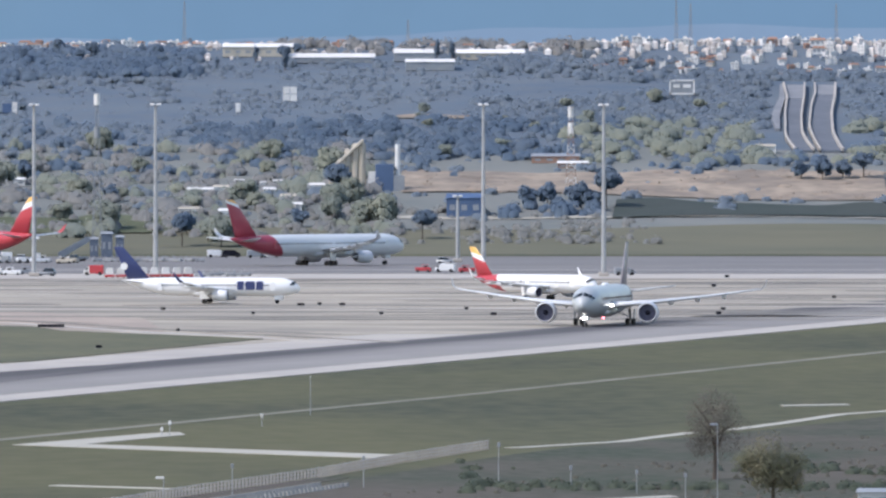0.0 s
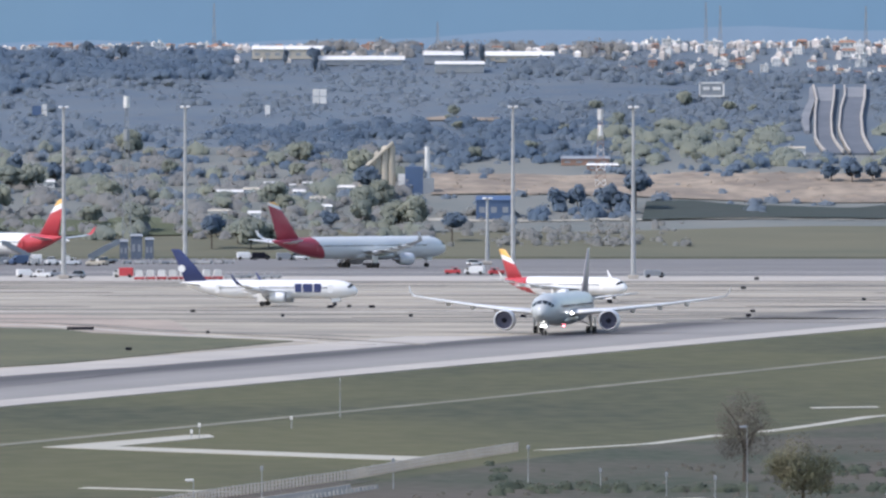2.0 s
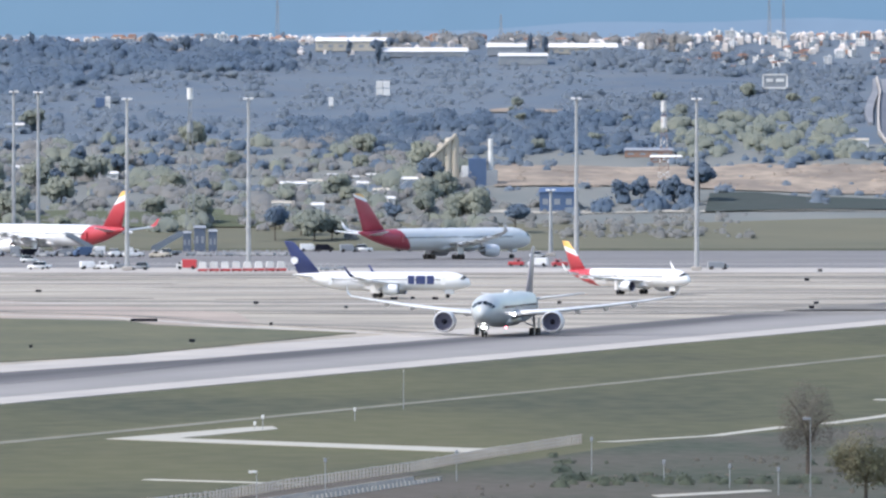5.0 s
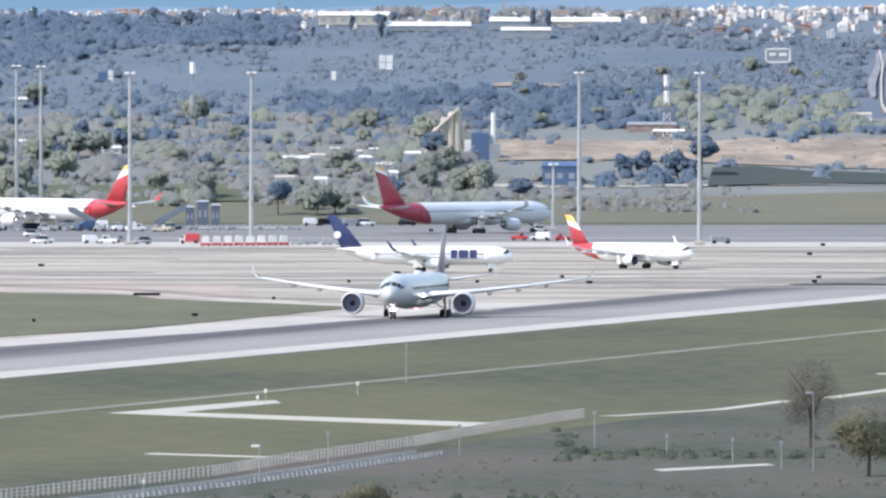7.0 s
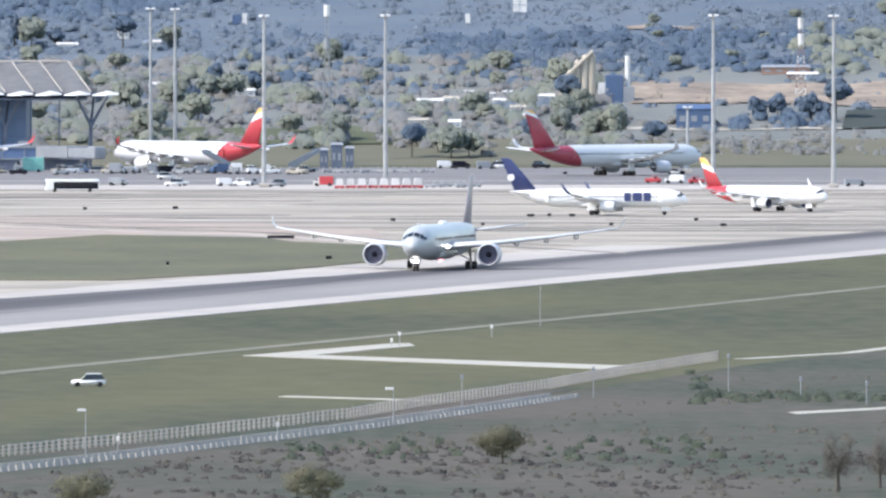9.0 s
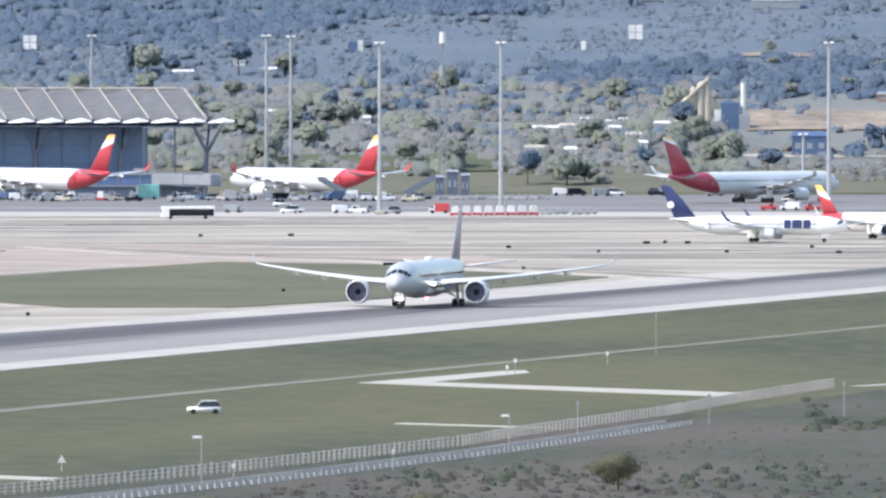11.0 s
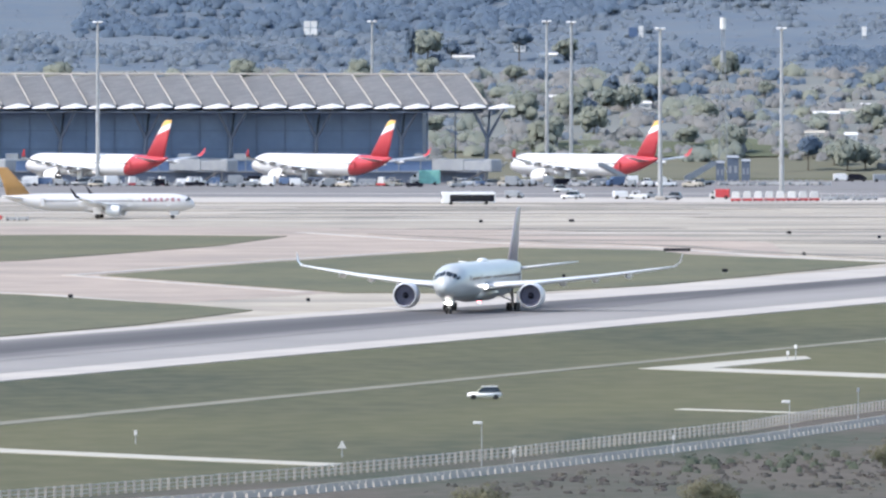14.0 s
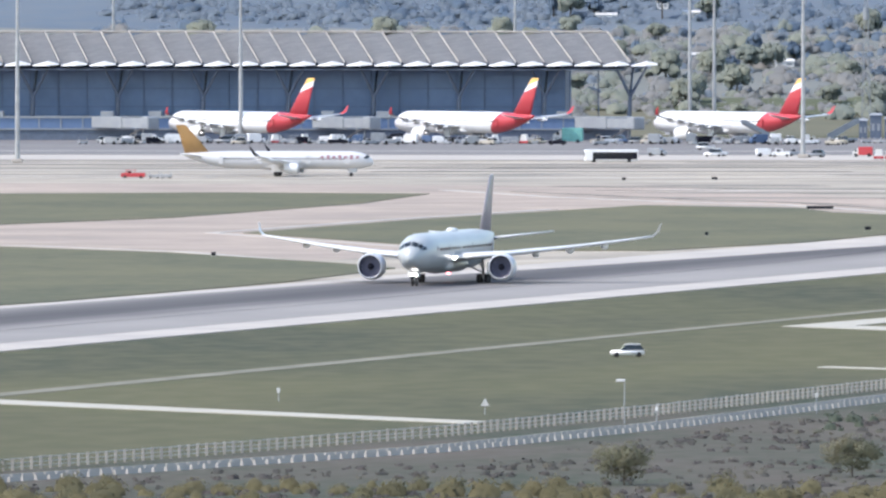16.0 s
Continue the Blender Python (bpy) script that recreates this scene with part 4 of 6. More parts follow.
# olive trees on the lower slope
count = 0
while count < 75:
    x, y = rng.uniform(-330, -20), rng.uniform(4445, 4660)
    if noise.noise(Vector((x * 0.02, y * 0.03, 0))) > -0.22:
        plant(rng.choice((0, 0, 1, 1, 1, 0, 3)), x, y, rng.uniform(0.5, 1.05))
        count += 1
count = 0
while count < 30:
    x, y = rng.uniform(-10, 140), rng.uniform(4640, 4780)
    if not (92 < x < 128) and noise.noise(Vector((x * 0.03, y * 0.03, 5))) > -0.25:
        plant(rng.choice((0, 1, 1, 3)), x, y, rng.uniform(0.3, 0.6))
        count += 1
# cypresses and pines by the town
for i in range(34):
    x, y = rng.uniform(-260, 20), rng.uniform(4850, 4890)
    plant(rng.choice((4, 2, 3)), x, y, rng.uniform(0.35, 0.65))
for t in TREES:
    t.location = (rng.uniform(-200, -120), 4702, hill_height(-160, 4702))


def clear_of_woods(x, y, r):
    """The motorway, the bare earth and the field stay open."""
    return (97 < x < 122 and 4650 < y < 4830) or (-12 < x and 4552 < y < 4612 and r.random() < 0.85) or (46 < x and 4497 < y < 4545 and r.random() < 0.9)


def woods(name, label, mat, count, region, cut, hmin, hmax, seed, per=26, size=0.2, wide=1.0):
    """Woods and scrub as one mass of uneven crowns with gaps."""
    r = random.Random(seed)
    rows = []
    while len(rows) < count:
        x, y = region(r)
        if noise.noise(Vector((x * 0.016, y * 0.024, seed))) < cut or clear_of_woods(x, y, r):
            continue
        h = hmin + (hmax - hmin) * r.random() ** 1.6
        w = h * r.uniform(0.8, 1.3) * wide
        z = hill_height(x, y) if y > 4400 else 0.05
        rows.append((x, y, z + h * 0.1, w / 2, w / 2, h * 0.85))
        for _ in range(2 if h > 2.2 else 0):
            a = r.uniform(0, 6.28)
            rows.append((x + w * 0.36 * math.cos(a), y + w * 0.36 * math.sin(a), z + h * r.uniform(0.1, 0.45), w * 0.3, w * 0.3, h * 0.42))
    return tagged(lumps(np.random.default_rng(seed), name, rows, mat, None, per, size), label, "woods", kind="stuff")


def brow(x):
    """Where the pine wood begins above the bare brow."""
    return float(np.interp(x, (-180, -120, -75), (4752, 4829, 4834)))


def pine_zone(r):
    x = r.uniform(-300, -75)
    return (x, r.uniform(brow(x), 4892))


def brow_zone(r):
    x = r.uniform(-330, -75)
    return (x, r.uniform(4690, brow(x)))


def bare_slope(r):
    return (r.uniform(-330, -12), r.uniform(4450, 4665))


def right_slope(r):
    return (r.uniform(36, 160), r.uniform(4625, 4730))


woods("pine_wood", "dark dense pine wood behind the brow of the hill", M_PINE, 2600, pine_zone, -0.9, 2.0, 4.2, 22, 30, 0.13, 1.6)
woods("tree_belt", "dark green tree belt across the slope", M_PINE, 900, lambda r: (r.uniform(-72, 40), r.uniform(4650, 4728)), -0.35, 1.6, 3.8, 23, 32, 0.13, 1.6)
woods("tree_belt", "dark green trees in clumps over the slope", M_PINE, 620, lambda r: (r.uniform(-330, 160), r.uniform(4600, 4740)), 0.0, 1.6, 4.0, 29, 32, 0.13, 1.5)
woods("far_woods", "woods on the far hillside below the town, blued with painted haze", M_WOODS, 2000, lambda r: (r.uniform(10, 160), r.uniform(4720, 4872)), -0.25, 1.0, 3.0, 21, 26, 0.15, 1.9)
woods("far_woods", "low trees scattered over the upland, blued with painted haze", M_WOODS, 420, lambda r: (r.uniform(-75, 30), r.uniform(4750, 4868)), -0.1, 0.6, 1.8, 45, 24, 0.16, 2.0)
woods("far_woods", "small trees below the brow of the hill, blued with painted haze", M_WOODS, 1100, brow_zone, -0.2, 0.7, 2.8, 28, 24, 0.15, 1.9)
woods("bare_trees", "grey-brown trees just coming into leaf on the slope", M_BARE_WOOD, 1500, bare_slope, -0.5, 1.4, 4.8, 24, 36, 0.12, 1.6)
woods("spring_trees", "spring-green trees in clumps on the slope", M_LEAF, 620, bare_slope, -0.15, 1.6, 5.4, 27, 36, 0.12, 1.4)
woods("spring_trees", "spring-green trees beside the motorway", M_LEAF, 420, right_slope, -0.3, 1.6, 4.6, 37, 36, 0.12, 1.6)
woods("hedge_bushes", "green bushes between the trees, blued with painted haze", M_WOODS, 1000, lambda r: (r.uniform(-330, 160), r.uniform(4500, 4700)), -0.3, 0.9, 3.2, 26, 30, 0.13, 1.7)
woods("hedge_bushes", "soft bushes along the foot of the slope, greyed with painted haze", M_SCRUB, 900, lambda r: (r.uniform(-330, 60), r.uniform(4425, 4520)), -0.2, 0.8, 2.6, 44, 24, 0.18, 1.7)
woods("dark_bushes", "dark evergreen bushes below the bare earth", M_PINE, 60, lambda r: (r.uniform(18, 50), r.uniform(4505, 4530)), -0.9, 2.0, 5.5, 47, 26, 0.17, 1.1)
woods("low_scrub", "low scrub over the bare upland, blued with painted haze", M_SCRUB_HAZED, 1500, lambda r: (r.uniform(-330, 160), r.uniform(4680, 4868)), -0.8, 0.2, 0.6, 41, 18, 0.25, 2.4)
woods("earth_mounds", "heaps of bare sandy earth on the slope", M_SAND, 150, lambda r: (r.uniform(-10, 130), r.uniform(4554, 4610)), -0.9, 0.3, 1.3, 52, 10, 0.1, 4.0)
woods("skyline_trees", "brownish bare trees along the skyline", M_BARE_WOOD, 260, lambda r: (r.uniform(-50, 46), r.uniform(4878, 4935)), -0.4, 1.8, 4.2, 48, 24, 0.18, 1.5)
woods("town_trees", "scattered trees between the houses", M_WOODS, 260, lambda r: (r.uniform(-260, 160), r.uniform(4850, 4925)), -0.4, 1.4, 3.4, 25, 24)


def scrub_region(r):
    a = r.uniform(700, 1850)
    return rw(a, r.uniform(222, 330))


woods("scrub_bushes", "dry brown and olive scrub bushes on rough ground", M_DRY_SCRUB, 1700, scrub_region, -0.1, 0.15, 0.6, 31, 40, 0.16, 1.8)


def dark_zone(r):
    a = r.uniform(1400, 1850)
    return rw(a, float(np.interp(a, (1440, 1525, 1624, 1760, 1850), (211, 208, 190, 165, 147))) + r.uniform(11, 95))


woods("dark_scrub", "dark bare scrub along the barriers", M_DARK_SCRUB, 1300, dark_zone, -0.3, 0.15, 0.55, 35, 18, 0.26, 2.6)
woods("thicket", "olive thicket at the foot of the viewpoint", M_THICKET, 620, lambda r: (r.uniform(-140, 15), r.uniform(1430, 1545)), -0.4, 0.6, 2.0, 32, 110, 0.1, 1.6)
woods("green_brambles", "green brambles in a hollow", M_BRAMBLE, 240, lambda r: (r.uniform(2, 75), r.uniform(1960, 2110)), 0.0, 0.4, 1.3, 33, 60, 0.14, 2.0)
woods("green_brambles", "green brambles in a hollow", M_BRAMBLE, 70, lambda r: (r.uniform(-45, 5), r.uniform(1730, 1810)), -0.3, 0.4, 1.1, 34, 40, 0.18, 1.6)

bare = make_tree("round", 11.6, 7.4, M_TWIG, "bare-twigged budding tree by the fence", 34, 280, 0.075)
bare.location = (34.8, 2024, 0)
bare.scale = (1.2, 1.2, 1.08)
for x, y, k, a in ((17.0, 1628, 0.56, 40), (21.5, 1640, 0.5, 160)):
    twig = copy_thing(bare, pose(x, y, 0, 0, 0, a))
    twig.scale = (k, k, k)
bush = make_tree("round", 8.0, 8.0, M_BUSH, "olive bushy tree outside the fence", 30, 200, 0.13)
bush.location = (39.5, 1896, 0)
bush.scale = (1.2, 1.2, 1.1)
bush2 = make_tree("round", 4.5, 6.5, M_BUSH, "low olive bush on rough ground", 26, 160, 0.11)
bush2.location = (-18.6, 1725, 0)
bush3 = copy_thing(bush2, pose(-58, 1560, 0, 0, 0, 70))
bush3 = copy_thing(bush2, pose(-36, 1585, 0, 0, 0, 130))
bush3 = copy_thing(bush2, pose(-120, 1530, 0, 0, 0, 200))


# ---- distant ridge and far things on the hill ----
def ridge():
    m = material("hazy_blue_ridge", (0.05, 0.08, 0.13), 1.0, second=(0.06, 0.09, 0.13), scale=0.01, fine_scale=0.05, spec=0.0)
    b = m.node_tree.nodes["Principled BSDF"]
    # Blue emission stands in for air light, so the ridge glows as haze.
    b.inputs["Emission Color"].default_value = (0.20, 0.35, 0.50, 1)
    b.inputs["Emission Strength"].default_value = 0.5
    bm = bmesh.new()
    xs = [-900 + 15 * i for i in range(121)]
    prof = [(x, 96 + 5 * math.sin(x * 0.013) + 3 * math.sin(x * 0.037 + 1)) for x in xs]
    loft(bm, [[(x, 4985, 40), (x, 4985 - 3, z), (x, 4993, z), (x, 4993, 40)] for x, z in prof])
    tagged(mesh_ob("backdrop", bm, m), "glowing haze-blue mountain ridge far behind the town", "mountains", kind="structure")
    m2 = material("haze_blue_foothill", (0.10, 0.13, 0.17), 1.0, second=(0.08, 0.11, 0.15), scale=0.02, fine_scale=0.1, spec=0.0)
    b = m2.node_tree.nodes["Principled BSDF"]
    # The foothills glow too, a paler coat of painted haze.
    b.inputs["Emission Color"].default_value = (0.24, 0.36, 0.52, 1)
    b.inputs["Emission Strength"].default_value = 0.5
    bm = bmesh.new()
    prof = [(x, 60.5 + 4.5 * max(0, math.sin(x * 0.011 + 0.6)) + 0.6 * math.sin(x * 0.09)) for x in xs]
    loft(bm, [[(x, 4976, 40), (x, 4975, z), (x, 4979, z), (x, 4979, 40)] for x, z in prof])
    tagged(mesh_ob("backdrop", bm, m2), "glowing haze-blue foothills behind the town", "mountains", kind="structure")


ridge()


def hill_patch(name, pts, mat, label, category, lift=0.35):
    """A sheet that follows the slope, cut into a fine grid between two edges of the plan."""
    (ax, ay), (bx, by), (cx, cy), (dx, dy) = pts
    bm = bmesh.new()
    n, k = 24, 12
    g = []
    for j in range(k + 1):
        t = j / k
        row = []
        for i in range(n + 1):
            s = i / n
            x = (ax * (1 - s) + bx * s) * (1 - t) + (dx * (1 - s) + cx * s) * t
            y = (ay * (1 - s) + by * s) * (1 - t) + (dy * (1 - s) + cy * s) * t
            if 0 < j < k:
                y += 3 * noise.noise(Vector((x * 0.1, y * 0.1, 0)))
            elif j == k:
                y += 7 * noise.noise(Vector((x * 0.07, 7.7, 0)))
            row.append(bm.verts.new((x, y, hill_height(x, y) + lift)))
        g.append(row)
    for j in range(k):
        for i in range(n):
            bm.faces.new((g[j][i], g[j][i + 1], g[j + 1][i + 1], g[j + 1][i]))
    return tagged(mesh_ob(name, bm, mat), label, category, kind="structure")


M_FIELD = material("dark_ploughed_field", (0.07, 0.08, 0.075), 0.95, second=(0.06, 0.075, 0.07), scale=0.05, fine_scale=0.3, spec=0.05)
hill_patch("bare_earth", [(-12, 4555), (128, 4551), (128, 4606), (-12, 4622)], M_SAND, "bare sandy earth on the slope", "earth")
hill_patch("field", [(48, 4499), (160, 4499), (160, 4543), (50, 4543)], M_FIELD, "dark field below the bare earth", "field", 0.5)
hill_patch("hill_road", [(-14, 4505), (41, 4502), (41, 4504.5), (-14, 4508)], M_PATH, "pale road along the slope", "road", 0.3)
hill_patch("hill_road", [(41, 4501), (160, 4488), (160, 4489.5), (41, 4504)], M_PATH, "pale road along the slope", "road", 0.3)
hill_patch("field", [(-220, 4462), (-75, 4462), (-75, 4495), (-220, 4500)], material("green_meadow", (0.12, 0.135, 0.09), 0.95, scale=0.05, fine_scale=0.3, spec=0.05), "green meadow on the slope", "field", 0.4)
hill_patch("bare_earth", [(-14, 4738), (8, 4738), (8, 4746), (-14, 4746)], M_SAND, "pale cutting on the slope", "earth")
# motorway down the slope: two carriageways between pale barriers
def lane(name, left, right, mat, label, category, lift):
    """A sheet down the slope between two edges given as rows of (x, y) from the foot up, with a drop at its sides."""
    bm = bmesh.new()
    n = 16
    rings = []
    ys = np.linspace(left[0][1], left[-1][1], n)
    for y in ys:
        xl = float(np.interp(y, [p[1] for p in left], [p[0] for p in left]))
        xr = float(np.interp(y, [p[1] for p in right], [p[0] for p in right]))
        z = hill_height((xl + xr) / 2, y) + lift
        rings.append([(xl, y, z - lift - 0.4), (xr, y, z - lift - 0.4), (xr, y, z), (xl, y, z)])
    loft(bm, rings)
    return tagged(mesh_ob(name, bm, mat), label, category, kind="structure")


def edge(pts, w):
    return pts, [(x + w, y) for x, y in pts]


LANE_L, LANE_LI = [(103.6, 4668), (101.4, 4700), (102.3, 4745), (103.6, 4778), (103.4, 4818)], [(109.6, 4668), (107.0, 4705), (107.4, 4735), (109.3, 4780), (110.3, 4818)]
LANE_RI, LANE_R = [(111.0, 4668), (108.8, 4715), (110.6, 4760), (112.4, 4790), (112.9, 4818)], [(118.2, 4668), (116.2, 4705), (116.6, 4740), (118.6, 4780), (119.7, 4818)]
M_VIADUCT = material("worn_deck_concrete", (0.25, 0.26, 0.275), 0.85, second=(0.2, 0.21, 0.23), scale=0.1, fine_scale=0.6, spec=0.1)
M_CARRIAGEWAY = material("hillside_carriageway", (0.155, 0.17, 0.195), 0.85, second=(0.13, 0.145, 0.17), scale=0.08, fine_scale=0.4, spec=0.1)
for a, b in ((LANE_L, LANE_LI), (LANE_RI, LANE_R)):
    lane("motorway", a, b, M_CARRIAGEWAY, "grey motorway carriageway running down the hillside", "motorway", 0.7)
    lane("motorway", [p for p in a if p[1] > 4770], [p for p in b if p[1] > 4770], M_VIADUCT, "pale worn concrete upper stretch of the motorway", "motorway", 0.78)
for pts, w in ((LANE_L, 0.6), ([(x - 0.5, y) for x, y in LANE_LI], 0.55), (LANE_RI, 0.55), ([(x - 0.6, y) for x, y in LANE_R], 0.7)):
    lane("motorway_barrier", *edge(pts, w), M_LIGHT_CONCRETE, "pale concrete motorway barrier", "barrier", 1.6)
lane("motorway_bank", [(99.0, 4715), (98.2, 4738), (101.5, 4778), (102.6, 4818)], [(100.4, 4715), (100.8, 4738), (103.4, 4778), (103.4, 4818)], M_VIADUCT, "pale concrete bank beside the motorway", "bank", 0.9)


# ---- signs, towers and sheds on the slope ----
def panel_sign(x, y, w, h, lift, mat, label, rows=1, cols=1):
    z = hill_height(x, y)
    top = empty("billboard", pose(x, y, z), label=label, category="billboard")
    for i in range(cols):
        for j in range(rows):
            bm = bmesh.new()
            box(bm, (i - (cols - 1) / 2) * w / cols, 0, lift + (j + 0.5) * h / rows, w / cols * 0.9, 0.3, h / rows * 0.9, 0.05)
            part("panel", bm, mat, top)
    for s in (-1, 1):
        part("post", rod(bmesh.new(), (s * w * 0.3, 0.25, -0.5), (s * w * 0.3, 0.25, lift + h), 0.15, seg=6), M_STEEL, top)
    return top


panel_sign(-46.2, 4777, 4.4, 4.6, 0.4, M_OFFWHITE, "white four-panel billboard on the slope", 2, 2)
panel_sign(-61.6, 4752, 1.6, 3.0, 0.8, M_OFFWHITE, "small white upright board on the slope")
panel_sign(-131.0, 4752, 3.0, 3.2, 0.5, M_BLUE, "blue board on the slope")
panel_sign(-128.6, 4752, 1.6, 3.8, 0.3, M_OFFWHITE, "small white upright board on the slope", 2, 1)
panel_sign(-228, 4752, 4.2, 4.4, 0.5, M_OFFWHITE, "white four-panel billboard on the slope", 2, 2)


def gantry_sign(x, y):
    top = empty("roadside_sign", pose(x, y, hill_height(x, y) + 2.2), label="large pale-framed grey road sign board", category="sign")
    bm = bmesh.new()
    box(bm, 0, 0, 2.6, 7.4, 0.25, 4.2, 0.05)
    part("board", bm, M_GREY, top)
    for cx, cz, sx, sz in ((0, 4.6, 7.6, 0.5), (0, 0.6, 7.6, 0.5), (-3.6, 2.6, 0.5, 4.4), (3.6, 2.6, 0.5, 4.4), (-1.6, 2.9, 2.0, 1.0), (1.5, 2.9, 2.4, 1.0)):
        bm = bmesh.new()
        box(bm, cx, -0.2, cz, sx, 0.2, sz)
        part("frame_bar", bm, M_OFFWHITE, top)
    for s in (-2.5, 2.5):
        part("post", rod(bmesh.new(), (s, 0.3, -3), (s, 0.3, 3), 0.2, seg=6), M_STEEL, top)


gantry_sign(72.1, 4775)


def lattice_tower(x, y, h, w, plain=False, grey=False):
    top = empty("lattice_tower", pose(x, y, hill_height(x, y) if y > 4400 else 0), label="thin dark lattice power pylon" if plain else "slim grey lattice radio tower with white drums" if grey else "red and white banded lattice radio tower", category="tower")
    k = 9
    for i in range(k):
        z0, z1 = h * i / k, h * (i + 1) / k
        a0, a1 = w * (1 - 0.75 * i / k) / 2, w * (1 - 0.75 * (i + 1) / k) / 2
        bm = bmesh.new()
        c0 = [(-a0, -a0), (a0, -a0), (a0, a0), (-a0, a0)]
        c1 = [(-a1, -a1), (a1, -a1), (a1, a1), (-a1, a1)]
        for j in range(4):
            n = (j + 1) % 4
            rod(bm, (*c0[j], z0), (*c1[j], z1), 0.12, seg=4)
            rod(bm, (*c0[j], z0), (*c1[n], z1), 0.07, seg=4)
            rod(bm, (*c0[n], z0), (*c1[j], z1), 0.07, seg=4)
        part("lattice_section", bm, M_GREY if plain or grey else (M_BRICK if i % 2 else M_OFFWHITE), top)
    for z in () if plain else (h, h * 0.78):
        bm = bmesh.new()
        rod(bm, (0, 0, z - 1.6), (0, 0, z + 1.6), 0.9, 0.9, 10)
        part("antenna_drum", bm, M_GREY if grey and z < h else M_OFFWHITE, top)


lattice_tower(-96.5, 4412, 42.0, 2.6, grey=True)
lattice_tower(37.0, 4580, 21.0, 3.0)
for x, y, h in ((-81, 4955, 14), (73, 4955, 15), (77.5, 4955, 14), (123, 4950, 14), (-11, 4958, 9)):
    lattice_tower(x, y, h, 1.2, True)


def silo_plant():
    top = empty("silo_plant", pose(-24.5, 4562, hill_height(-24.5, 4562)), label="beige silos, blue tank and conveyor of a plant", category="plant")
    for i, (x, h) in enumerate(((-7.4, 6.0), (-5.2, 8.5), (-3.0, 11.5), (-0.8, 13.0), (1.2, 13.5))):
        part("silo", rod(rod(bmesh.new(), (x, 0, -1), (x, 0, h), 1.05, seg=14), (x, 0, h), (x, 0, h + 0.9), 1.05, 0.3, 14), M_BEIGE, top)
    part("conveyor", rod(bmesh.new(), (-9, -1.2, 5), (1.5, -1.2, 14.8), 0.5, seg=6), M_BEIGE, top)
    bm = bmesh.new()
    box(bm, 7.6, 0, 3.8, 5.2, 5, 8.0, 0.1)
    part("blue_tank", bm, M_BLUE, top, "blue clad box")
    bm = bmesh.new()
    box(bm, 4.4, -0.5, 4.0, 2.8, 3, 3.4, 0.1)
    part("white_housing", bm, M_OFFWHITE, top)
    part("chimney", rod(bmesh.new(), (11.4, 0, -8), (11.4, 0, 13.5), 0.75, seg=10), M_OFFWHITE, top)
    bm = bmesh.new()
    box(bm, 11.8, -1, -2.0, 3.2, 3, 13, 0.1)
    part("grey_tower", bm, M_GREY, top, "grey concrete tower")


silo_plant()


def shed(x, y, w, d, h, wall, roof, label, z=None):
    top = empty("shed", pose(x, y, (hill_height(x, y) if z is None else z) - 0.3), label=label, category="building")
    bm = bmesh.new()
    box(bm, 0, 0, h / 2, w, d, h)
    part("wall", bm, wall, top)
    bm = bmesh.new()
    loft(bm, [[(-w / 2 - 0.3, -d / 2 - 0.3, h), (w / 2 + 0.3, -d / 2 - 0.3, h), (w / 2 + 0.3, d / 2 + 0.3, h), (-w / 2 - 0.3, d / 2 + 0.3, h)], [(-w / 2, -0.5, h + d * 0.16), (w / 2, -0.5, h + d * 0.16), (w / 2, 0.5, h + d * 0.16), (-w / 2, 0.5, h + d * 0.16)]])
    part("roof", bm, roof, top)
    n = max(2, int(w / 3))
    for i in range(n):
        bm = bmesh.new()
        box(bm, -w / 2 + w * (i + 0.5) / n, -d / 2 - 0.02, h * 0.5, w / n * 0.5, 0.1, h * 0.3)
        part("window", bm, M_GREY, top)
    return top


shed(6.0, 4512, 10, 8, 5.5, M_BLUE, M_BLUE, "blue clad hangar on the slope")
shed(-34.5, 4868, 27, 8, 1.6, M_GREY, M_OFFWHITE, "long pale-roofed industrial hall")
shed(-9, 4868, 12, 8, 2.6, M_GREY, M_OFFWHITE, "long pale-roofed industrial hall")
shed(-4, 4848, 15, 6, 2.6, M_GREY, M_OFFWHITE, "white-roofed warehouse on the hill")
shed(14, 4872, 22, 8, 2.0, M_BEIGE, M_OFFWHITE, "long pale-roofed industrial hall")
shed(-57, 4884, 22, 7, 3.0, M_BEIGE, M_OFFWHITE, "cream industrial hall on the hill")
shed(33, 4645, 14, 5, 2.0, M_BRICK, M_GREY, "low dark-roofed shed among trees")
shed(38, 4632, 9, 4, 1.6, M_BRICK, M_OFFWHITE, "low pale shed among trees")
shed(95, 4665, 6, 4, 2.4, M_OFFWHITE, M_BEIGE, "small pale shed by the motorway")
for i, (x, y) in enumerate(((-131, 4596), (-124, 4590), (-70, 4562), (-64, 4566), (-57, 4560), (-50, 4562), (-44, 4540), (-38, 4565), (-150, 4600), (-72, 4500), (-62, 4496), (-43, 4516), (-46, 4514), (-252, 4640), (-180, 4700), (-164, 4722), (-155, 4705))):
    shed(x, y, 3.5 + (i * 7 % 5), 4, 1.5 + 0.25 * (i % 4), M_OFFWHITE, M_OFFWHITE if i % 3 else M_BEIGE, "small white shed half hidden among trees")


for i in range(15):
    shed(-75 + 3.0 * i + 0.9 * (i * 5 % 3), 4584 + 2.5 * (i * 7 % 4), 1.3 + 0.5 * (i * 3 % 4), 2.2, 0.8 + 0.2 * (i % 3), M_OFFWHITE, M_OFFWHITE if i % 2 else M_BEIGE, "small white cabin in a row on the slope")


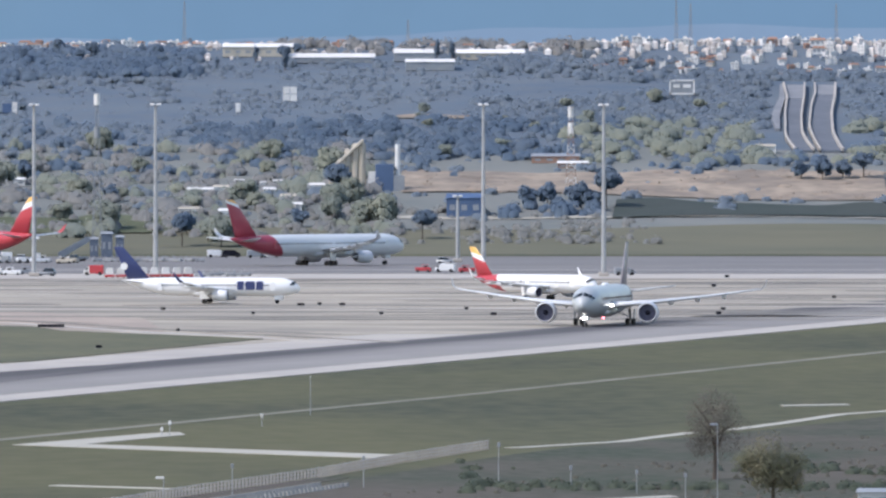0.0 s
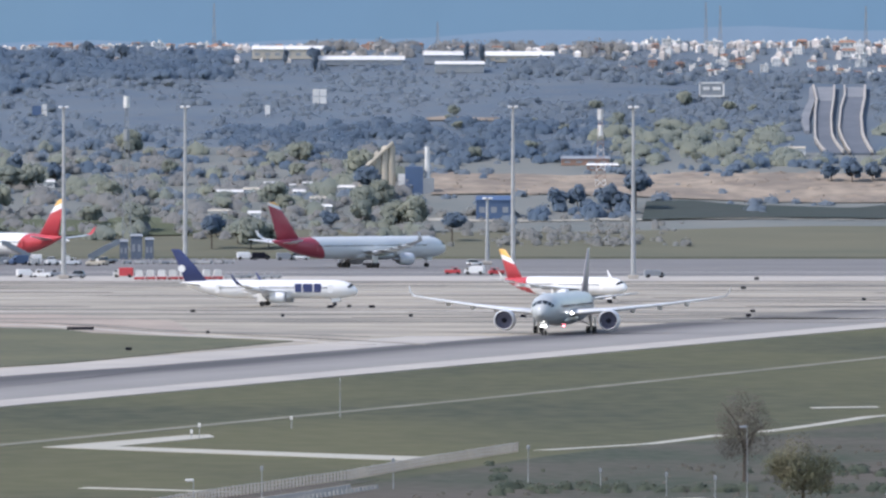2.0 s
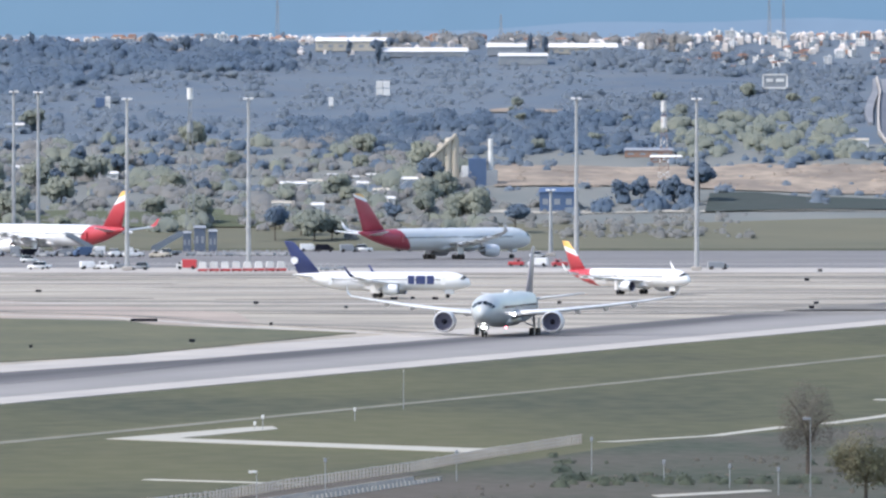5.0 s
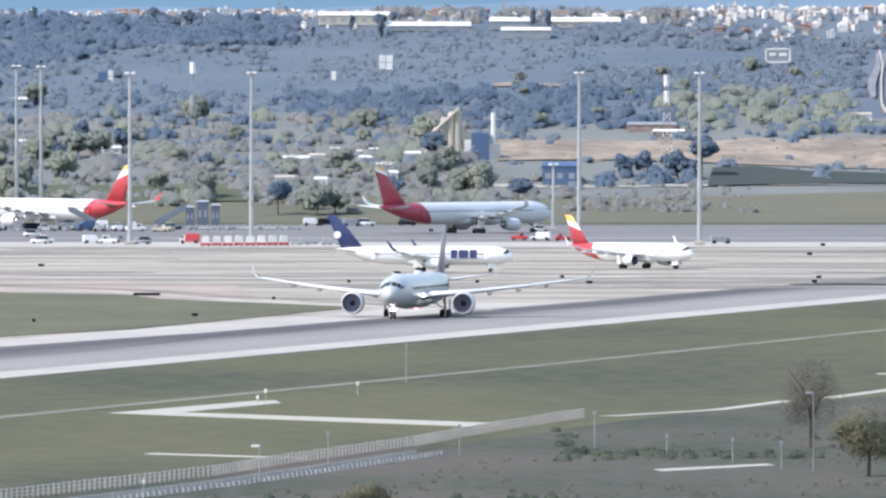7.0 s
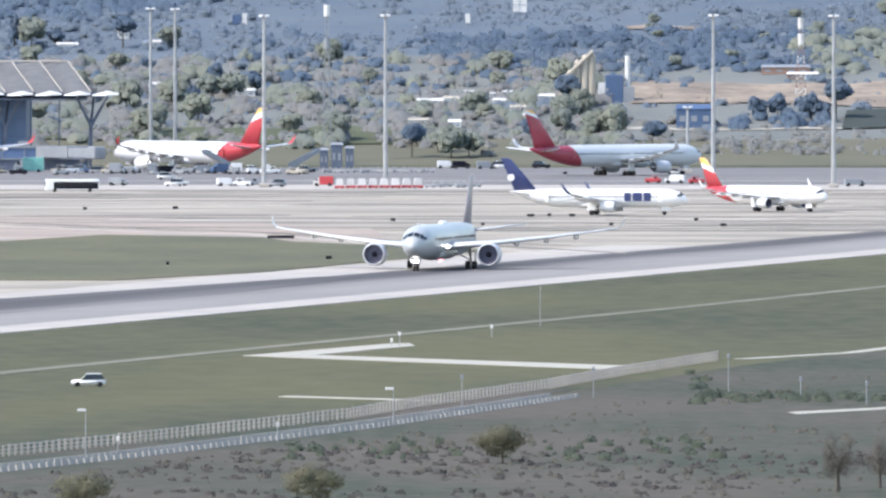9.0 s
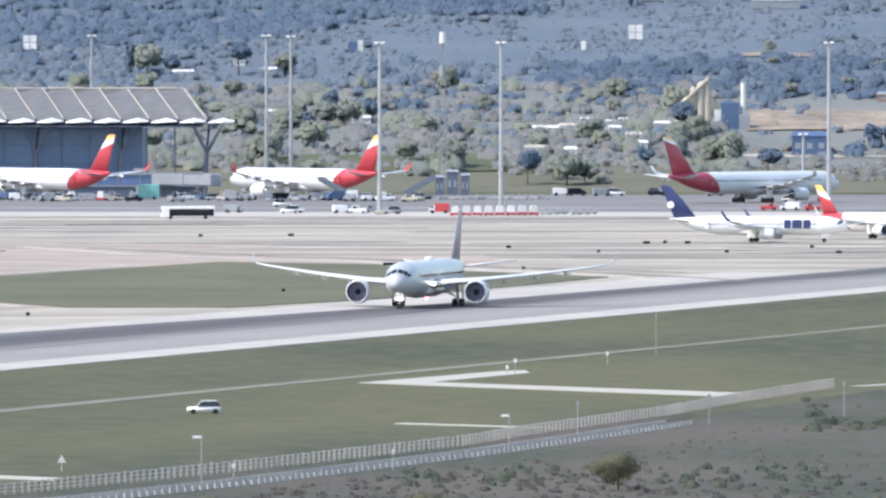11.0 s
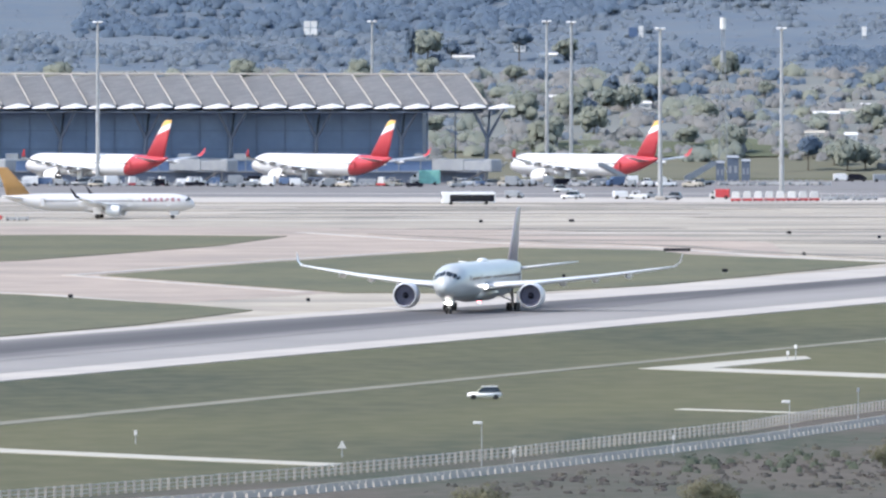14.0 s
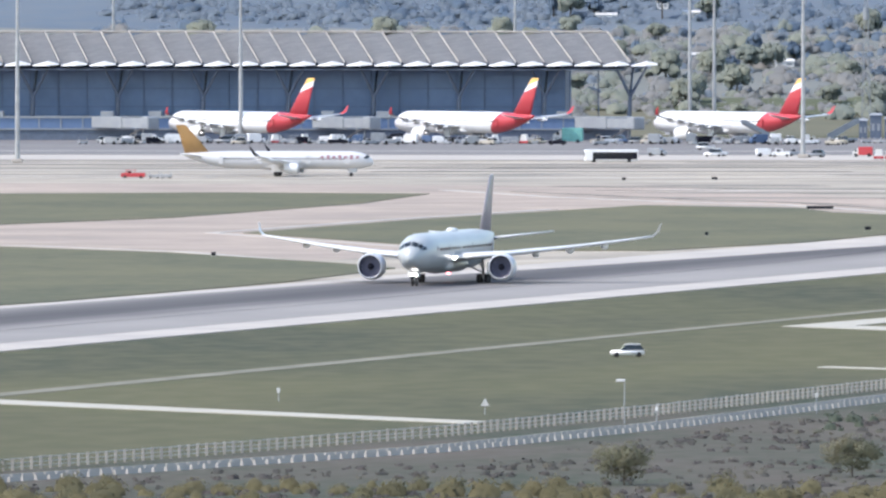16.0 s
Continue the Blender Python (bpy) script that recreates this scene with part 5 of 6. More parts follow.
# ---- town ----
def house(w, d, h, wall, flat, storeys, label):
    top = empty("house", label=label, category="house")
    bm = bmesh.new()
    box(bm, 0, 0, h / 2 - 0.5, w, d, h + 1)
    part("wall", bm, wall, top)
    bm = bmesh.new()
    if flat:
        box(bm, 0, 0, h + 0.12, w + 0.3, d + 0.3, 0.25)
        box(bm, w * 0.2, 0, h + 0.6, w * 0.25, d * 0.3, 0.9)
        part("roof", bm, M_OFFWHITE, top)
    else:
        loft(bm, [[(-w / 2 - 0.3, -d / 2 - 0.3, h), (w / 2 + 0.3, -d / 2 - 0.3, h), (w / 2 + 0.3, d / 2 + 0.3, h), (-w / 2 - 0.3, d / 2 + 0.3, h)], [(-w / 2 + 0.4, -0.1, h + d * 0.24), (w / 2 - 0.4, -0.1, h + d * 0.24), (w / 2 - 0.4, 0.1, h + d * 0.24), (-w / 2 + 0.4, 0.1, h + d * 0.24)]])
        part("roof", bm, M_TILE, top)
    n = max(2, int(w / 1.3))
    for s in range(storeys):
        for i in range(n):
            bm = bmesh.new()
            box(bm, -w / 2 + w * (i + 0.5) / n, -d / 2 - 0.02, h * (s + 0.55) / storeys, w / n * 0.45, 0.1, h / storeys * 0.45)
            part("window", bm, M_GREY, top)
    return top


kinds = [house(3.0, 3.0, 3.4, M_OFFWHITE, True, 3, "white flat-roofed apartment block in the far town"), house(4.4, 3.0, 2.4, M_OFFWHITE, True, 2, "white flat-roofed terrace in the far town"),
         house(2.6, 2.6, 1.8, M_BEIGE, False, 1, "cream house with clay tile roof"), house(3.2, 2.6, 2.2, M_BRICK, False, 2, "brick house with clay tile roof"), house(5.0, 3.0, 1.8, M_OFFWHITE, False, 1, "white house with clay tile roof")]
rt = random.Random(3)
spots = []
for _ in range(175):
    spots.append((rt.uniform(44, 150), rt.uniform(4838, 4962), rt.choice((0, 0, 0, 1, 1, 2, 3, 4))))
for _ in range(40):
    spots.append((rt.uniform(-128, -72), rt.uniform(4880, 4960), rt.choice((2, 3, 4, 1, 2))))
for _ in range(50):
    spots.append((rt.uniform(-70, 44), rt.uniform(4895, 4965), rt.choice((2, 3, 3, 3, 4))))
for _ in range(20):
    spots.append((rt.uniform(-260, -128), rt.uniform(4900, 4960), rt.choice((2, 3, 4, 1))))
for n, (x, y, k) in enumerate(spots):
    m = pose(x, y, hill_height(x, y) - 0.2, 0, 0, rt.uniform(-35, 35))
    c = copy_thing(kinds[k], m)
    s = rt.uniform(0.45, 0.85)
    c.scale = (s, s, s * rt.uniform(0.7, 1.3))
    tagged(c, group="houses of the far town")
for i, k in enumerate(kinds):
    k.matrix_world = pose(60 + 14 * i, 4900, hill_height(60 + 14 * i, 4900) - 0.2)
    tagged(k, group="houses of the far town")


def far_town():
    """The rest of the town behind, too small to tell apart."""
    m = material("far_house_walls", (0.66, 0.63, 0.60), 0.85, second=(0.5, 0.46, 0.42), scale=0.2, fine=(0.4, 0.3, 0.26), fine_scale=0.6, random_amount=0.35, island=True)
    bm = bmesh.new()
    r = random.Random(17)
    for lo, hi, n in ((44, 165, 230), (-128, -66, 90), (-66, 44, 110), (-260, -128, 40)):
        for _ in range(n):
            x, y = r.uniform(lo, hi), r.uniform(4872, 4972)
            w, h = r.uniform(0.8, 2.2), r.uniform(0.8, 2.4) if lo == 44 else r.uniform(0.6, 1.4)
            z = hill_height(x, y)
            a = r.uniform(-0.5, 0.5)
            c, s = math.cos(a) * w / 2, math.sin(a) * w / 2
            base = [(x - c + s, y - s - c), (x + c + s, y + s - c), (x + c - s, y + s + c), (x - c - s, y - s + c)]
            lowr = [bm.verts.new((px, py, z - 0.3)) for px, py in base]
            topr = [bm.verts.new((px, py, z + h)) for px, py in base]
            for i in range(4):
                bm.faces.new((lowr[i], lowr[(i + 1) % 4], topr[(i + 1) % 4], topr[i]))
            peak = bm.verts.new((x, y, z + h + 0.35 * w))
            for i in range(4):
                bm.faces.new((topr[i], topr[(i + 1) % 4], peak))
    tagged(mesh_ob("far_town", bm, m), "crowd of small pale houses on the skyline", "town", kind="stuff")


far_town()


# ---- terminal ----
def terminal():
    top = empty("terminal", label="long airport terminal with wavy grey metal roof and blue glazing", category="terminal")
    x1, bay, nb = -150.0, 7.75, 27
    y0, depth, shear = 4288.0, 60.0, -8.5
    # one wave of the roof, shared by all bays
    bm = bmesh.new()
    nu, nv = 10, 8
    g = []
    for j in range(nv + 1):
        t = j / nv
        row = []
        for i in range(nu + 1):
            s = i / nu
            wave = 0.25 * (1 - (2 * s - 1) ** 2) - 1.15 * s
            row.append(bm.verts.new((-bay * s * 0.90 + shear * t, depth * t, 21.3 + 7.8 * t + wave * 0.8)))
        g.append(row)
    for j in range(nv):
        for i in range(nu):
            bm.faces.new((g[j][i], g[j][i + 1], g[j + 1][i + 1], g[j + 1][i]))
    bmesh.ops.solidify(bm, geom=bm.faces[:], thickness=0.5)
    bm.normal_update()
    roof_me = bpy.data.meshes.new("roof_bay")
    bm.to_mesh(roof_me)
    bm.free()
    roof_me.materials.append(M_ROOF)
    bm = bmesh.new()
    loft(bm, [[(-0.2, -2.0, 20.5), (-bay * 0.45, -2.6, 20.3), (-bay * 0.95, -2.0, 20.2), (-bay * 0.5, 1.0, 20.4)], [(-0.2, -1.6, 20.9), (-bay * 0.4, -2.2, 21.6), (-bay * 0.95, -1.6, 20.5), (-bay * 0.5, 1.0, 21.4)]])
    lip_me = bpy.data.meshes.new("eave_lip")
    bmesh.ops.recalc_face_normals(bm, faces=bm.faces)
    bm.to_mesh(lip_me)
    bm.free()
    lip_me.materials.append(M_WHITE)
    for i in range(nb):
        for name, me, end in (("roof_bay", roof_me, 1), ("eave_lip", lip_me, 0)):
            if end and i == 0:
                continue
            ob = new(name, me)
            ob.parent = top
            ob.location = (x1 - bay * i, y0, 0)
    cap = bmesh.new()
    loft(cap, [[(-0.2, -0.6, 21.1), (0.15, -0.6, 21.1), (0.1, -0.6, 21.6), (-0.15, -0.6, 21.6)], [(-0.2 + shear, depth, 28.9), (0.15 + shear, depth, 28.9), (0.1 + shear, depth, 29.4), (-0.15 + shear, depth, 29.4)]])
    bmesh.ops.recalc_face_normals(cap, faces=cap.faces)
    cap_me = bpy.data.meshes.new("ridge_cap")
    cap.to_mesh(cap_me)
    cap.free()
    cap_me.materials.append(M_LIGHT_CONCRETE)
    for i in range(1, nb + 1):
        ob = new("ridge_cap", cap_me)
        ob.parent = top
        ob.location = (x1 - bay * i, y0, 0)
    bm = bmesh.new()
    rod(bm, (x1 - bay * nb + shear, y0 + depth, 29.2), (x1 - bay + shear, y0 + depth, 29.2), 0.3, seg=6)
    part("ridge_beam", bm, M_LIGHT_CONCRETE, top)
    bm = bmesh.new()
    box(bm, x1 - nb * bay / 2 - 9, y0 + 36, 10.2, nb * bay - 34, 40, 20.4)
    part("glazed_wall", bm, M_FACADE, top, "blue-grey glazed wall")
    xa, xb = x1 - bay * nb, x1 - bay * 1.15
    # Dark sheet added below the gaps; it draws the shade lines between roof waves.
    bm = bmesh.new()
    loft(bm, [[(xa, y0 + 0.5, 19.0), (xb, y0 + 0.5, 19.0), (xb + shear, y0 + depth, 26.8), (xa + shear, y0 + depth, 26.8)], [(xa, y0 + 0.5, 19.4), (xb, y0 + 0.5, 19.4), (xb + shear, y0 + depth, 27.2), (xa + shear, y0 + depth, 27.2)]])
    part("roof_deck", bm, M_FRAME, top, "dark sheet added below the gaps to draw shade lines between the bays")
    for i in range(nb):
        x = x1 - 17 - bay * i
        bm = bmesh.new()
        box(bm, x, y0 + 15.8, 9.6, 0.3, 0.5, 19.0)
        part("mullion", bm, M_MULLION, top)
    for z in (4, 9, 14, 18.5):
        bm = bmesh.new()
        box(bm, x1 - nb * bay / 2 - 9, y0 + 15.9, z, nb * bay - 34, 0.3, 0.25)
        part("transom", bm, M_MULLION, top)
    for i in range(9):
        x = x1 - 8.5 - 23.2 * i
        bm = bmesh.new()
        rod(bm, (x, y0 + 5, 0), (x + 0.6, y0 + 4, 12), 0.7, 0.55, 10)
        rod(bm, (x + 0.6, y0 + 4, 12), (x + 5.2, y0 + 2, 20.2), 0.5, 0.3, 8)
        rod(bm, (x + 0.6, y0 + 4, 12), (x - 3.4, y0 + 2, 20.2), 0.5, 0.3, 8)
        rod(bm, (x + 0.6, y0 + 4, 12), (x + 1, y0 + 14, 20), 0.4, 0.3, 8)
        part("branching_column", bm, M_FRAME, top, "dark branching steel column")
    bm = bmesh.new()
    box(bm, x1 - nb * bay / 2, y0 + 9, 20.7, nb * bay - 10, 10, 0.4)
    part("soffit", bm, M_FRAME, top)


terminal()


def pier():
    top = empty("boarding_pier", label="low glazed boarding pier before the terminal", category="pier")
    x0, x1 = -360.0, -158.0
    for z, h, mat, nm in ((1.5, 3.0, M_FRAME, "ground_floor"), (4.6, 3.0, M_FACADE, "glazed_floor")):
        bm = bmesh.new()
        box(bm, (x0 + x1) / 2, 4292, z, x1 - x0, 9, h)
        part(nm, bm, mat, top)
    for z, h in ((3.1, 0.35), (6.3, 0.5)):
        bm = bmesh.new()
        box(bm, (x0 + x1) / 2, 4292, z, x1 - x0 + 0.6, 9.8, h)
        part("floor_band", bm, M_GREY, top)
    n = 34
    for i in range(n + 1):
        bm = bmesh.new()
        box(bm, x0 + (x1 - x0) * i / n, 4287.4, 4.7, 0.3, 0.3, 3.0)
        part("mullion", bm, M_GREY, top)
    for x in (-345, -330, -300, -287, -240, -225, -196, -176):
        bm = bmesh.new()
        box(bm, x, 4291, 7.2, 3.5, 3, 1.4, 0.1)
        part("roof_unit", bm, M_GREY, top)


pier()


def bridge(x0, y0, x1, y1):
    """A boarding bridge from the pier to an aircraft's door."""
    top = empty("boarding_bridge", label="grey boarding bridge reaching to an airliner's door", category="boarding bridge", group="boarding bridges")
    d = Vector((x1 - x0, y1 - y0, 0))
    m = Matrix.Translation(((x0 + x1) / 2, (y0 + y1) / 2, 5.0)) @ Euler((0, 0, math.atan2(d.y, d.x))).to_matrix().to_4x4()
    L = d.length
    bm = bmesh.new()
    box(bm, -L * 0.22, 0, 0, L * 0.56, 3.2, 3.0, 0.1, m)
    part("outer_tunnel", bm, M_GREY, top)
    bm = bmesh.new()
    box(bm, L * 0.25, 0, -0.1, L * 0.42, 2.7, 2.6, 0.1, m)
    part("inner_tunnel", bm, M_GREY, top)
    bm = bmesh.new()
    box(bm, L * 0.5, 0, 0, 3.4, 3.8, 3.4, 0.3, m)
    part("cab", bm, M_GREY, top)
    e = m @ Vector((L * 0.3, 0, -5))
    for s in (-1, 1):
        part("leg", rod(bmesh.new(), (e.x + s, e.y, 0), (e.x + s, e.y, 4), 0.25, seg=8), M_STEEL, top)
        part("wheel", rod(bmesh.new(), (e.x + s - 0.2, e.y, 0.6), (e.x + s + 0.2, e.y, 0.6), 0.5, seg=10), M_TYRE, top)
    # service stair down the side
    a, b = m @ Vector((L * 0.44, -1.9, -1.5)), m @ Vector((L * 0.1, -2.4, -4.9))
    bm = bmesh.new()
    loft(bm, [[(a.x - 0.5, a.y - 0.5, a.z), (a.x + 0.5, a.y - 0.5, a.z), (a.x + 0.5, a.y + 0.5, a.z), (a.x - 0.5, a.y + 0.5, a.z)], [(b.x - 0.5, b.y - 0.5, b.z), (b.x + 0.5, b.y - 0.5, b.z), (b.x + 0.5, b.y + 0.5, b.z), (b.x - 0.5, b.y + 0.5, b.z)]])
    part("stair", bm, M_STEEL, top)


# ---- ground vehicles ----
def vehicle(kind, x, y, turn, body, label, L=5.0, W=2.1, Hh=2.2, group=""):
    """kind: car, van, truck, tug, bus."""
    top = empty({"bus": "airport_bus", "tug": "tow_tractor"}.get(kind, kind), pose(x, y, 0.10 if y > 2600 else 0.02, 0, 0, turn), label=label, category=kind, group=group)
    r = 0.32 if kind in ("car", "tug") else 0.45
    floor = r * 0.9
    if kind == "car":
        bm = bmesh.new()
        loft(bm, [[(-L / 2, s * W / 2, floor) if k == 0 else (-L / 2, s * W / 2, Hh * 0.58) for s, k in ((-1, 0), (1, 0), (1, 1), (-1, 1))], [(L / 2, s * W / 2, floor) if k == 0 else (L / 2, s * W * 0.46, Hh * 0.5) for s, k in ((-1, 0), (1, 0), (1, 1), (-1, 1))]])
        bmesh.ops.bevel(bm, geom=bm.edges[:], offset=0.12, segments=2, affect="EDGES")
        part("body", bm, body, top, smooth=True)
        bm = bmesh.new()
        loft(bm, [[(-L * 0.48, -W * 0.46, Hh * 0.56), (L * 0.22, -W * 0.46, Hh * 0.54), (L * 0.22, W * 0.46, Hh * 0.54), (-L * 0.48, W * 0.46, Hh * 0.56)], [(-L * 0.36, -W * 0.38, Hh * 0.95), (L * 0.06, -W * 0.38, Hh * 0.95), (L * 0.06, W * 0.38, Hh * 0.95), (-L * 0.36, W * 0.38, Hh * 0.95)]])
        part("window_band", bm, M_GLASS, top)
        bm = bmesh.new()
        box(bm, -L * 0.15, 0, Hh * 0.97, L * 0.44, W * 0.78, 0.08, 0.02)
        part("roof", bm, body, top)
    elif kind in ("van", "truck"):
        bm = bmesh.new()
        box(bm, -L * 0.15, 0, floor + (Hh - floor) / 2, L * 0.7, W, Hh - floor, 0.08)
        part("box_body", bm, body, top)
        bm = bmesh.new()
        loft(bm, [[(L * 0.2, s * W / 2, z) for s, z in ((-1, floor), (1, floor), (1, Hh * 0.9), (-1, Hh * 0.9))], [(L / 2, s * W * 0.47, z) for s, z in ((-1, floor), (1, floor), (1, Hh * 0.5), (-1, Hh * 0.5))]])
        part("cab", bm, M_OFFWHITE if kind == "truck" else body, top)
        bm = bmesh.new()
        box(bm, L * 0.33, 0, Hh * 0.62, L * 0.1, W * 1.01, Hh * 0.2)
        part("window_band", bm, M_GLASS, top)
    elif kind == "tug":
        bm = bmesh.new()
        box(bm, 0, 0, floor + 0.45, L, W, 0.9, 0.1)
        part("body", bm, body, top)
        bm = bmesh.new()
        box(bm, -L * 0.1, 0, Hh - 0.05, L * 0.4, W * 0.9, 0.1)
        for sx in (-0.28, 0.08):
            for s in (-1, 1):
                rod(bm, (L * sx, s * W * 0.4, floor + 0.9), (L * sx, s * W * 0.4, Hh), 0.05, seg=5)
        part("canopy", bm, body, top)
        bm = bmesh.new()
        box(bm, -L * 0.15, 0, floor + 1.1, 0.7, W * 0.6, 0.5, 0.08)
        part("seat", bm, M_DARK, top)
    elif kind == "bus":
        bm = bmesh.new()
        box(bm, 0, 0, floor + (Hh - floor) / 2, L, W, Hh - floor, 0.15)
        part("body", bm, body, top)
        bm = bmesh.new()
        box(bm, 0.8, 0, Hh * 0.52, L * 0.84, W * 1.02, Hh * 0.55, 0.02)
        part("dark_side", bm, M_DARK, top, "dark window band")
        for i in range(6):
            bm = bmesh.new()
            box(bm, -L * 0.3 + i * L * 0.13, 0, Hh * 0.62, L * 0.1, W * 1.04, Hh * 0.27)
            part("window", bm, M_GLASS, top)
        bm = bmesh.new()
        box(bm, -L / 2, 0, Hh * 0.62, 0.08, W * 0.85, Hh * 0.4)
        part("windscreen", bm, M_GLASS, top)
    for sx in (-0.33, 0.33):
        for s in (-1, 1):
            part("wheel", rod(bmesh.new(), (L * sx, s * (W / 2 - 0.22), r), (L * sx, s * (W / 2 + 0.04), r), r, seg=12), M_TYRE, top)
    return top


def dolly(x, y, turn, load, label, group):
    top = empty("baggage_dolly", pose(x, y, 0.10, 0, 0, turn), label=label, category="dolly", group=group)
    bm = bmesh.new()
    box(bm, 0, 0, 0.5, 2.5, 1.5, 0.6)
    part("deck", bm, M_RED if load else M_STEEL, top)
    bm = bmesh.new()
    if load:
        loft(bm, [[(-1.0, -0.7, 0.8), (1.0, -0.7, 0.8), (1.0, 0.7, 0.8), (-1.0, 0.7, 0.8)], [(-0.7, -0.7, 2.5), (0.7, -0.7, 2.5), (0.7, 0.7, 2.5), (-0.7, 0.7, 2.5)]])
        part("container", bm, M_OFFWHITE, top)
    else:
        for s in (-1, 1):
            rod(bm, (s * 1.0, -0.6, 0.5), (s * 1.0, -0.6, 1.5), 0.05, seg=5)
            rod(bm, (s * 1.0, 0.6, 0.5), (s * 1.0, 0.6, 1.5), 0.05, seg=5)
            rod(bm, (s * 1.0, -0.6, 1.5), (s * 1.0, 0.6, 1.5), 0.05, seg=5)
        part("end_rail", bm, M_STEEL, top)
    for sx in (-0.8, 0.8):
        for s in (-1, 1):
            part("wheel", rod(bmesh.new(), (sx, s * 0.6, 0.2), (sx, s * 0.75, 0.2), 0.2, seg=8), M_TYRE, top)


def stair_truck(x, y, turn):
    top = empty("stair_truck", pose(x, y, 0.1, 0, 0, turn), label="grey mobile boarding stairs on a truck", category="stairs", group="boarding stairs")
    bm = bmesh.new()
    box(bm, 0, 0, 0.9, 8, 2.2, 0.7, 0.1)
    part("chassis", bm, M_GREY, top)
    bm = bmesh.new()
    loft(bm, [[(-4, -1, 1.2), (-3.2, -1, 1.2), (-3.2, 1, 1.2), (-4, 1, 1.2)], [(3.6, -1, 5.4), (4.4, -1, 5.4), (4.4, 1, 5.4), (3.6, 1, 5.4)]])
    part("stair_flight", bm, M_STEEL, top)
    for s in (-1, 1):
        part("side_panel", loft(bmesh.new(), [[(-4, s * 1.0, 1.2), (-4, s * 1.1, 1.2), (-4, s * 1.1, 2.4), (-4, s * 1.0, 2.4)], [(4.4, s * 1.0, 5.3), (4.4, s * 1.1, 5.3), (4.4, s * 1.1, 6.6), (4.4, s * 1.0, 6.6)]]), M_GREY, top)
        for sx in (-2.6, 2.6):
            part("wheel", rod(bmesh.new(), (sx, s * 0.9, 0.45), (sx, s * 1.15, 0.45), 0.45, seg=12), M_TYRE, top)


vehicle("car", -75.6, 2045, 186, M_WHITE, "white patrol car with grey markings standing on the grass", 4.4, 1.85, 1.7)
vehicle("bus", -146.6, 3858, 8, M_WHITE, "white apron bus with dark sides", 13.0, 2.9, 3.1)
vehicle("truck", -87.5, 3962, 175, M_RED, "red and white service truck on the apron", 5.0, 2.2, 2.5)
for i in range(8):
    dolly(-82.5 + 2.75 * i, 3914 + 1.2 * i, 8 + (i * 37 % 9 - 4), True, "red baggage dolly with white container", "row of loaded dollies")
for i in range(7):
    dolly(-60.5 + 1.9 * i, 3935 + (i * 5 % 4) * 6, i * 13 % 30, False, "empty grey baggage dolly", "row of empty dollies")
vehicle("tug", -245.3, 3592, 0, M_RED, "red aircraft tow tractor", 5.5, 2.6, 1.9)
dolly(-240.5, 3592, 0, False, "empty grey baggage dolly", "towed dollies")
dolly(-237.8, 3592, 0, False, "empty grey baggage dolly", "towed dollies")
vehicle("van", 0.5, 4018, 170, M_WHITE, "white service van on the apron", 5, 2, 2.2)
vehicle("tug", -5, 4022, 170, M_RED, "red tow tractor on the apron", 4, 2, 1.9)
vehicle("tug", 6.0, 4010, 10, M_RED, "red tow tractor on the apron", 4, 2, 1.9)
vehicle("car", 0.5, 4200, 10, M_WHITE, "white car on the apron road", 4.4, 1.8, 1.6)
vehicle("van", 45.5, 3960, 10, M_GREY, "grey van beside a light mast", 5.2, 2, 1.9)
rv = random.Random(9)
for x, y in ((-125, 3960), (-112, 3965), (-108, 3962), (-104.5, 3975), (-99, 3950), (-124, 3973), (-139.4, 3973), (-131, 4090)):
    vehicle(rv.choice(("van", "car", "tug")), x, y, rv.uniform(-20, 20) + rv.choice((0, 180)), rv.choice((M_WHITE, M_WHITE, M_GREY)), "pale service vehicle parked on the apron", 4.6, 2.0, 2.0, "apron vehicles")
for x, y in ((-57.7, 4317), (-51, 4310), (-47, 4319), (-62, 4322), (-36, 4325), (-20, 4315)):
    vehicle(rv.choice(("van", "car")), x, y, rv.uniform(-15, 15), rv.choice((M_WHITE, M_GREY, M_RED, M_DARK)), "service vehicle on the road behind the stands", 4.8, 2.0, 2.1, "vehicles on the road")
# vehicles round the parked airliners
for j, base in enumerate((-130.0, -205.0, -264.0)):
    for i in range(13):
        k = rv.choice(("van", "car", "truck", "tug", "van"))
        vehicle(k, base - 32 + 4.6 * i + rv.uniform(-1, 1), 4217 + rv.uniform(-11, 11), rv.uniform(-25, 25) + rv.choice((0, 180)), rv.choice((M_WHITE, M_WHITE, M_GREY, M_DARK, M_BLUE, M_GREY)), "ground service vehicle by the parked airliners", rv.uniform(3.6, 6.5), 2.1, rv.uniform(1.7, 2.8), "vehicles by the stands")
    for i in range(5):
        dolly(base + 14 + 2.6 * i, 4216 + rv.uniform(-5, 5), rv.uniform(-20, 20), i % 3 == 0, "baggage dolly by the stands", "dollies by the stands")
    nose = (-111.1, -182.4, -242.4)[j] - 0.64 * 61.5
    bridge(nose - 21, 4287, nose - 5, 4266)
for i in range(34):
    x = rv.uniform(-300, -92)
    k = rv.choice(("van", "car", "tug", "tug", "truck"))
    vehicle(k, x, 4196 + rv.uniform(-9, 9) + (20 if i % 2 else 0), rv.uniform(-30, 30) + rv.choice((0, 180)), rv.choice((M_WHITE, M_GREY, M_DARK, M_STEEL, M_OFFWHITE, M_BEIGE)), "ground service vehicle on the aircraft stands", rv.uniform(2.6, 5.0), 1.9, rv.uniform(1.5, 2.4), "vehicles on the stands")
